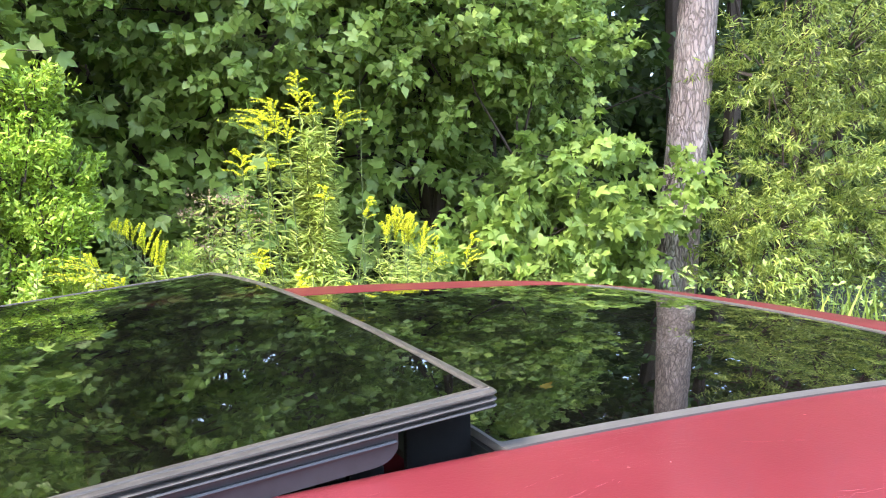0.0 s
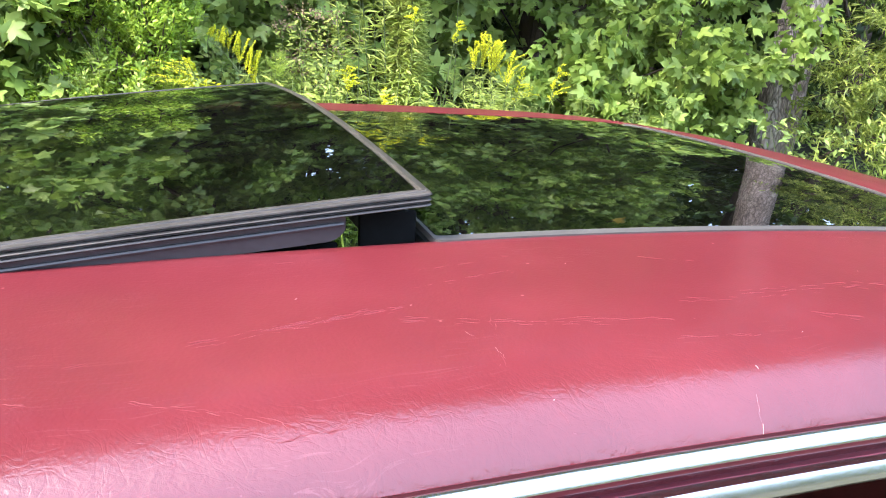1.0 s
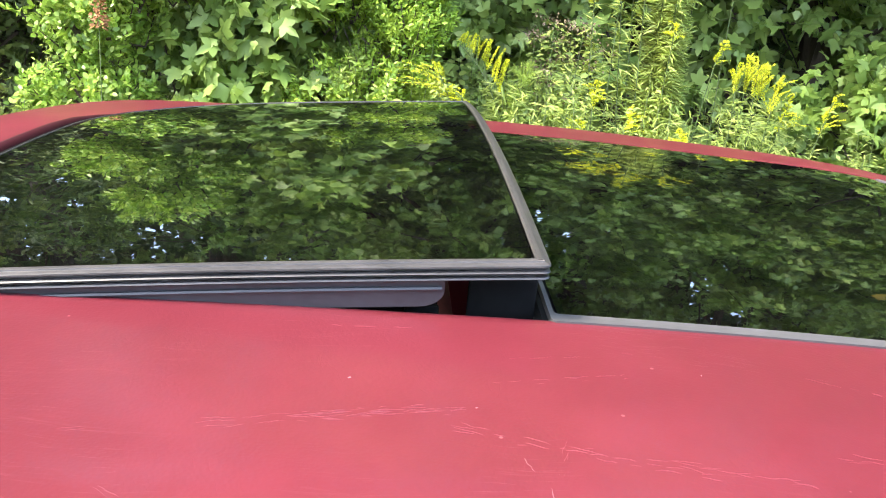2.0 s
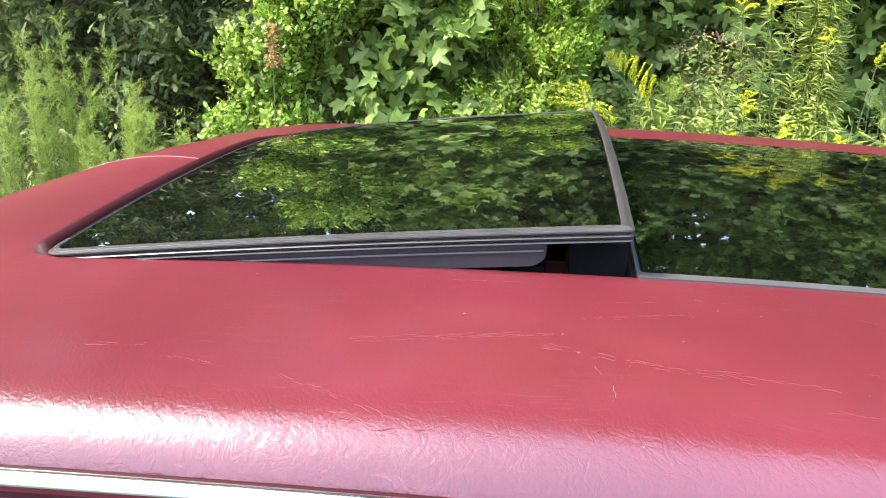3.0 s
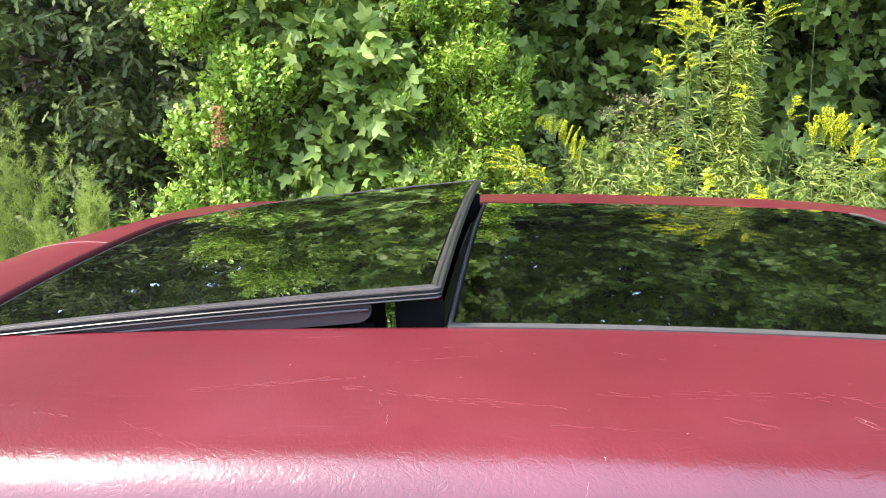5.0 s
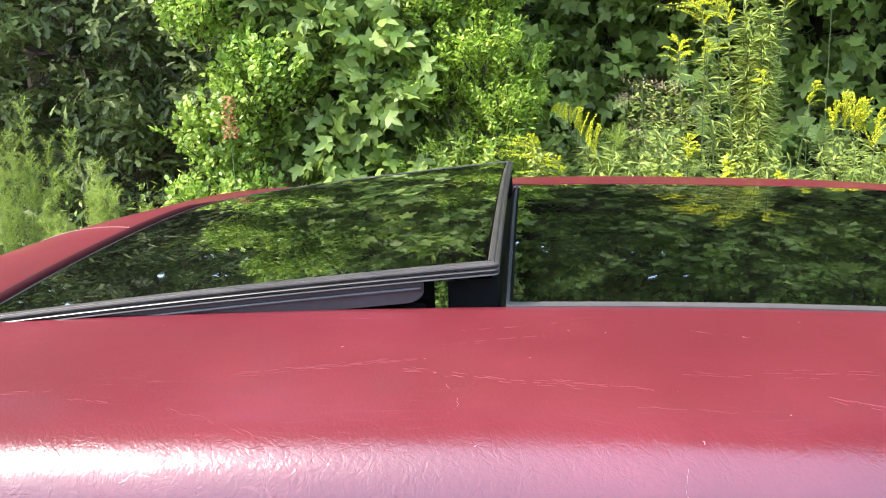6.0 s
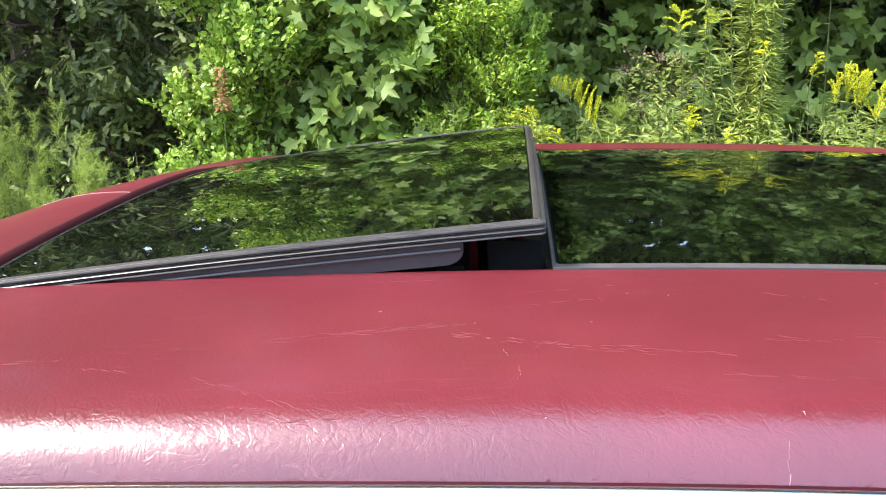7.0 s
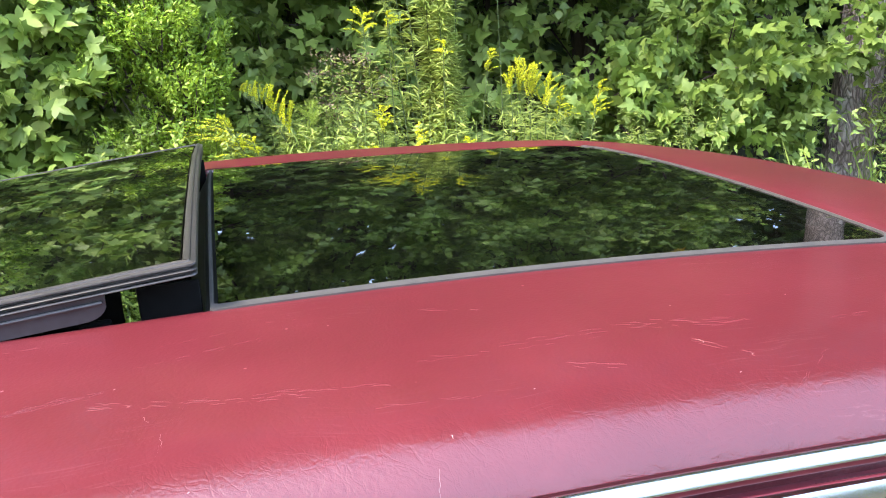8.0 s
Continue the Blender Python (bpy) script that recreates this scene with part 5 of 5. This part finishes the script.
def weed(name, label, x, y, height, stems, kind, mat, size, count, spread, tops=None, bare=0.2, puff=0.05):
    root = thing(name, label, "weed", "", (x, y, ground_z(x, y)))
    chunks, heads = [], []
    count = count if stems == 1 else int(count * 1.5)
    for s in range(stems):
        a = rng.normal(0, spread, 2)
        tip = np.array([a[0], a[1] * 0.6, height * (rng.uniform(0.7, 1.0) if stems > 1 else 1.0)])
        t = np.linspace(0, 1, 6)[:, None]
        line = np.array([a[0] * 0.3, a[1] * 0.2, 0]) * (1 - t) + tip * t
        v, f = tube(line, 0.004 * (1.1 - 0.85 * t[:, 0]), 4)
        mesh_object("stem", v, f, STEM, root)
        u = rng.uniform(bare, 1.0, count)
        p = np.column_stack([np.interp(u, t[:, 0], line[:, q]) for q in range(3)])
        w = rng.uniform(0, 2 * np.pi, count)
        p = p + np.column_stack([np.cos(w), np.sin(w), np.zeros(count)]) * rng.uniform(0, puff, (count, 1))
        way = np.column_stack([np.cos(w), np.sin(w), rng.uniform(-0.4, 0.7, count)])
        chunks.append(leaves(kind, p, way, np.array([-0.1, -0.5, 0.8]) + rng.normal(0, 0.45, (count, 3)), size * rng.uniform(0.6, 1.2, count)))
        if tops:
            m = 60
            heads.append(leaves(FLORET, tip + rng.normal(0, 0.03, (m, 3)) * np.array([1.3, 1.3, 0.6]), rng.normal(0, 1, (m, 3)), rng.normal(0, 1, (m, 3)), rng.uniform(0.008, 0.016, m)))
    tri_object("leafage", chunks, mat, root)
    if tops:
        tri_object("seedhead", heads, tops, root, "dull brown seedheads")
    return root


def fennel(x, y, height, stems, spread, label):
    """Upright stems set with fine ascending branchlets of hair-thin leaves."""
    root = thing("dog_fennel", label, "weed", "dog fennels at the wood's edge", (x, y, ground_z(x, y)))
    chunks = []
    for s in range(stems):
        a = rng.normal(0, spread, 2)
        h = height * (rng.uniform(0.72, 1.0) if s else 1.0)
        t = np.linspace(0, 1, 6)[:, None]
        line = np.array([a[0] * 0.4, a[1] * 0.3, 0]) * (1 - t) + np.array([a[0] * 1.6 + rng.normal(0, 0.05), a[1] * 0.6, h]) * t
        v, f = tube(line, 0.0035 * (1.1 - 0.85 * t[:, 0]), 4)
        mesh_object("stem", v, f, STEM, root)
        k = int(70 * h)
        u = rng.uniform(0.35, 1.0, k)
        p = np.column_stack([np.interp(u, t[:, 0], line[:, q]) for q in range(3)])
        w = rng.uniform(0, 2 * np.pi, k)
        way = unit(np.column_stack([0.55 * np.cos(w), 0.55 * np.sin(w), rng.uniform(0.4, 1.0, k)]))
        reach = rng.uniform(0.08, 0.16, k) * (1.2 - 0.8 * u)
        m = 30
        e = rng.uniform(0.05, 1, (k, m, 1))
        q = p[:, None] + way[:, None] * reach[:, None, None] * e
        d = way[:, None] + rng.normal(0, 0.55, (k, m, 3))
        chunks.append(leaves(HAIR, q.reshape(-1, 3), d.reshape(-1, 3), rng.normal(0, 0.5, (k * m, 3)) + np.array([0, -0.7, 0.6]), rng.uniform(0.016, 0.034, k * m)))
    tri_object("leafage", chunks, FENNEL, root)
    return root


fennel(-2.32, 2.95, 1.42, 13, 0.07, "tall feathery yellow-green dog fennel")
fennel(-2.62, 2.90, 1.25, 12, 0.10, "feathery yellow-green dog fennel")
fennel(-1.86, 2.92, 1.15, 9, 0.07, "low feathery green dog fennel")
fennel(-2.06, 2.85, 1.02, 8, 0.08, "low feathery yellow-green dog fennel")
fennel(-1.56, 2.88, 1.00, 8, 0.09, "low feathery yellow-green dog fennel")
fennel(-1.0, 2.85, 0.98, 8, 0.12, "low feathery green dog fennel")
fennel(0.08, 2.9, 1.24, 14, 0.11, "low feathery pale green dog fennel")
fennel(-0.10, 2.95, 1.30, 12, 0.09, "low feathery pale green dog fennel")
weed("bushy_weed", "grey-green weed with brown seedheads", 0.52, 3.1, 1.39, 12, SPRIG, HERB, 0.030, 190, 0.13, SEEDHEAD)
weed("bushy_weed", "leafy low green weed", 1.05, 2.9, 1.17, 8, LANCE, HERB, 0.034, 150, 0.16)
weed("bushy_weed", "leafy low green weed", 0.25, 3.1, 1.30, 9, OVAL, MYRTLE, 0.034, 110, 0.16)
weed("bushy_weed", "leafy low yellow-green weed", -0.15, 2.88, 1.30, 9, SPRIG, HOLLY, 0.028, 150, 0.16)
weed("bushy_weed", "leafy low yellow-green weed", -0.75, 2.85, 1.15, 9, SPRIG, HOLLY, 0.028, 150, 0.18)
weed("bushy_weed", "leafy low green weed", -1.3, 2.85, 1.12, 8, OVAL, HERB, 0.034, 110, 0.18)
weed("bushy_weed", "leafy low green weed", 1.75, 3.2, 1.15, 8, LANCE, HERB, 0.034, 150, 0.16)
weed("bushy_weed", "leafy bright green weed", -0.45, 3.0, 1.30, 8, LANCE, HERB, 0.034, 150, 0.15)
weed("bushy_weed", "leafy bright green weed", 0.45, 2.85, 1.26, 10, LANCE, HERB, 0.034, 150, 0.15)
weed("bushy_weed", "leafy bright green weed", 0.78, 2.9, 1.27, 9, SPRIG, HERB, 0.030, 150, 0.15)
weed("bushy_weed", "leafy pale green weed", 1.2, 2.95, 1.27, 8, LANCE, HERB, 0.034, 150, 0.15)
weed("bushy_weed", "leafy pale green weed", 1.5, 3.1, 1.19, 8, SPRIG, HERB, 0.030, 150, 0.15)
weed("bushy_weed", "leafy bright green weed", -1.6, 2.95, 1.17, 8, LANCE, FENNEL, 0.030, 130, 0.15)
weed("bushy_weed", "leafy bright green weed", 2.1, 3.2, 1.12, 8, LANCE, GRASS, 0.034, 130, 0.15)
weed("bushy_weed", "pale narrow-leaved weed with upright stems", 0.42, 2.85, 1.24, 9, NARROW, HERB, 0.055, 170, 0.09)
weed("bushy_weed", "pale narrow-leaved weed with upright stems", 1.12, 2.95, 1.18, 7, NARROW, HERB, 0.055, 170, 0.09)
weed("bushy_weed", "pale narrow-leaved weed with upright stems", 1.42, 2.95, 1.10, 7, NARROW, HERB, 0.055, 170, 0.09)
weed("bushy_weed", "leafy bright green weed with crowded stems", 0.30, 2.82, 1.16, 12, SPRIG, HERB, 0.030, 170, 0.16)
weed("bushy_weed", "leafy bright green weed with crowded stems", 0.02, 2.82, 1.18, 12, SPRIG, HERB, 0.030, 170, 0.14)
weed("bushy_weed", "leafy bright green weed with crowded stems", -0.30, 2.80, 1.24, 12, SPRIG, HERB, 0.030, 150, 0.14)
weed("bushy_weed", "leafy bright green weed with crowded stems", -0.06, 2.80, 1.26, 12, SPRIG, HERB, 0.030, 150, 0.12)
weed("withered_twig", "withered rusty brown twig among green leaves", -1.20, 2.72, 1.44, 1, OVAL, RUST, 0.020, 130, 0.010, None, 0.88, 0.022)

# A few yellowed leaves among the sweetgums.
for x, y, z in ((3.36, 4.05, 1.76), (3.38, 4.05, 1.70), (2.95, 3.95, 1.62), (2.95, 4.0, 3.0)):
    k = thing("yellowed_leaf", "yellowed sweetgum leaf on a twig", "leaf", "yellowed leaves", (x, y, z))
    p = np.array([(0, 0, 0), (0.01, 0.0, -0.01)], float)
    tri_object("blade", [leaves(STAR, p, np.array([(0.5, -0.2, -0.6), (-0.3, -0.2, -0.8)]), np.array([(-0.2, -0.9, 0.4), (0.2, -0.8, 0.5)]), np.array([0.10, 0.08]))], YELLOW, k)
    v, f = tube([(0, 0, 0), (0.02, 0.15, 0.06), (0.0, 0.4, 0.05)], 0.003, 4)
    mesh_object("twig", v, f, TWIG, k)

# Grass and low growth along the edge of the wood.
n = 7000
gp = np.column_stack([rng.uniform(-5, 7, n), 2.5 + np.abs(rng.normal(0, 0.5, n)), np.zeros(n)])
gp[:, 2] = [ground_z(a, b) for a, b in gp[:, :2]]
gl = rng.uniform(0.2, 0.6, n) * np.where(rng.random(n) < 0.08, 1.6, 1.0)
gw = np.column_stack([rng.normal(0, 0.28, n), rng.normal(0, 0.28, n), np.ones(n)])
blade = template([(0, 0.012), (0.5, 0.014), (1.0, 0.0), (0.5, -0.014), (0, -0.012)], 0.0, -0.10)
tagged(tri_object("grass", [leaves(blade, gp, gw, rng.normal(0, 1, (n, 3)) * np.array([1, 1, 0.1]) + np.array([0, -0.6, 0]), gl)], GRASS), "long green grass along the wood's edge", "grass", kind="stuff")
n = 14000
up = np.column_stack([rng.uniform(-5.5, 8, n), rng.uniform(3.0, 5.6, n), rng.uniform(0.15, 1.0, n)])
tagged(tri_object("undergrowth", [leaves(SPRIG, up, rng.normal(0, 1, (n, 3)), np.array([-0.1, -0.6, 0.8]) + rng.normal(0, 0.4, (n, 3)), rng.uniform(0.038, 0.065, n))], GUM), "leafy undergrowth below the trees", "undergrowth", kind="stuff")
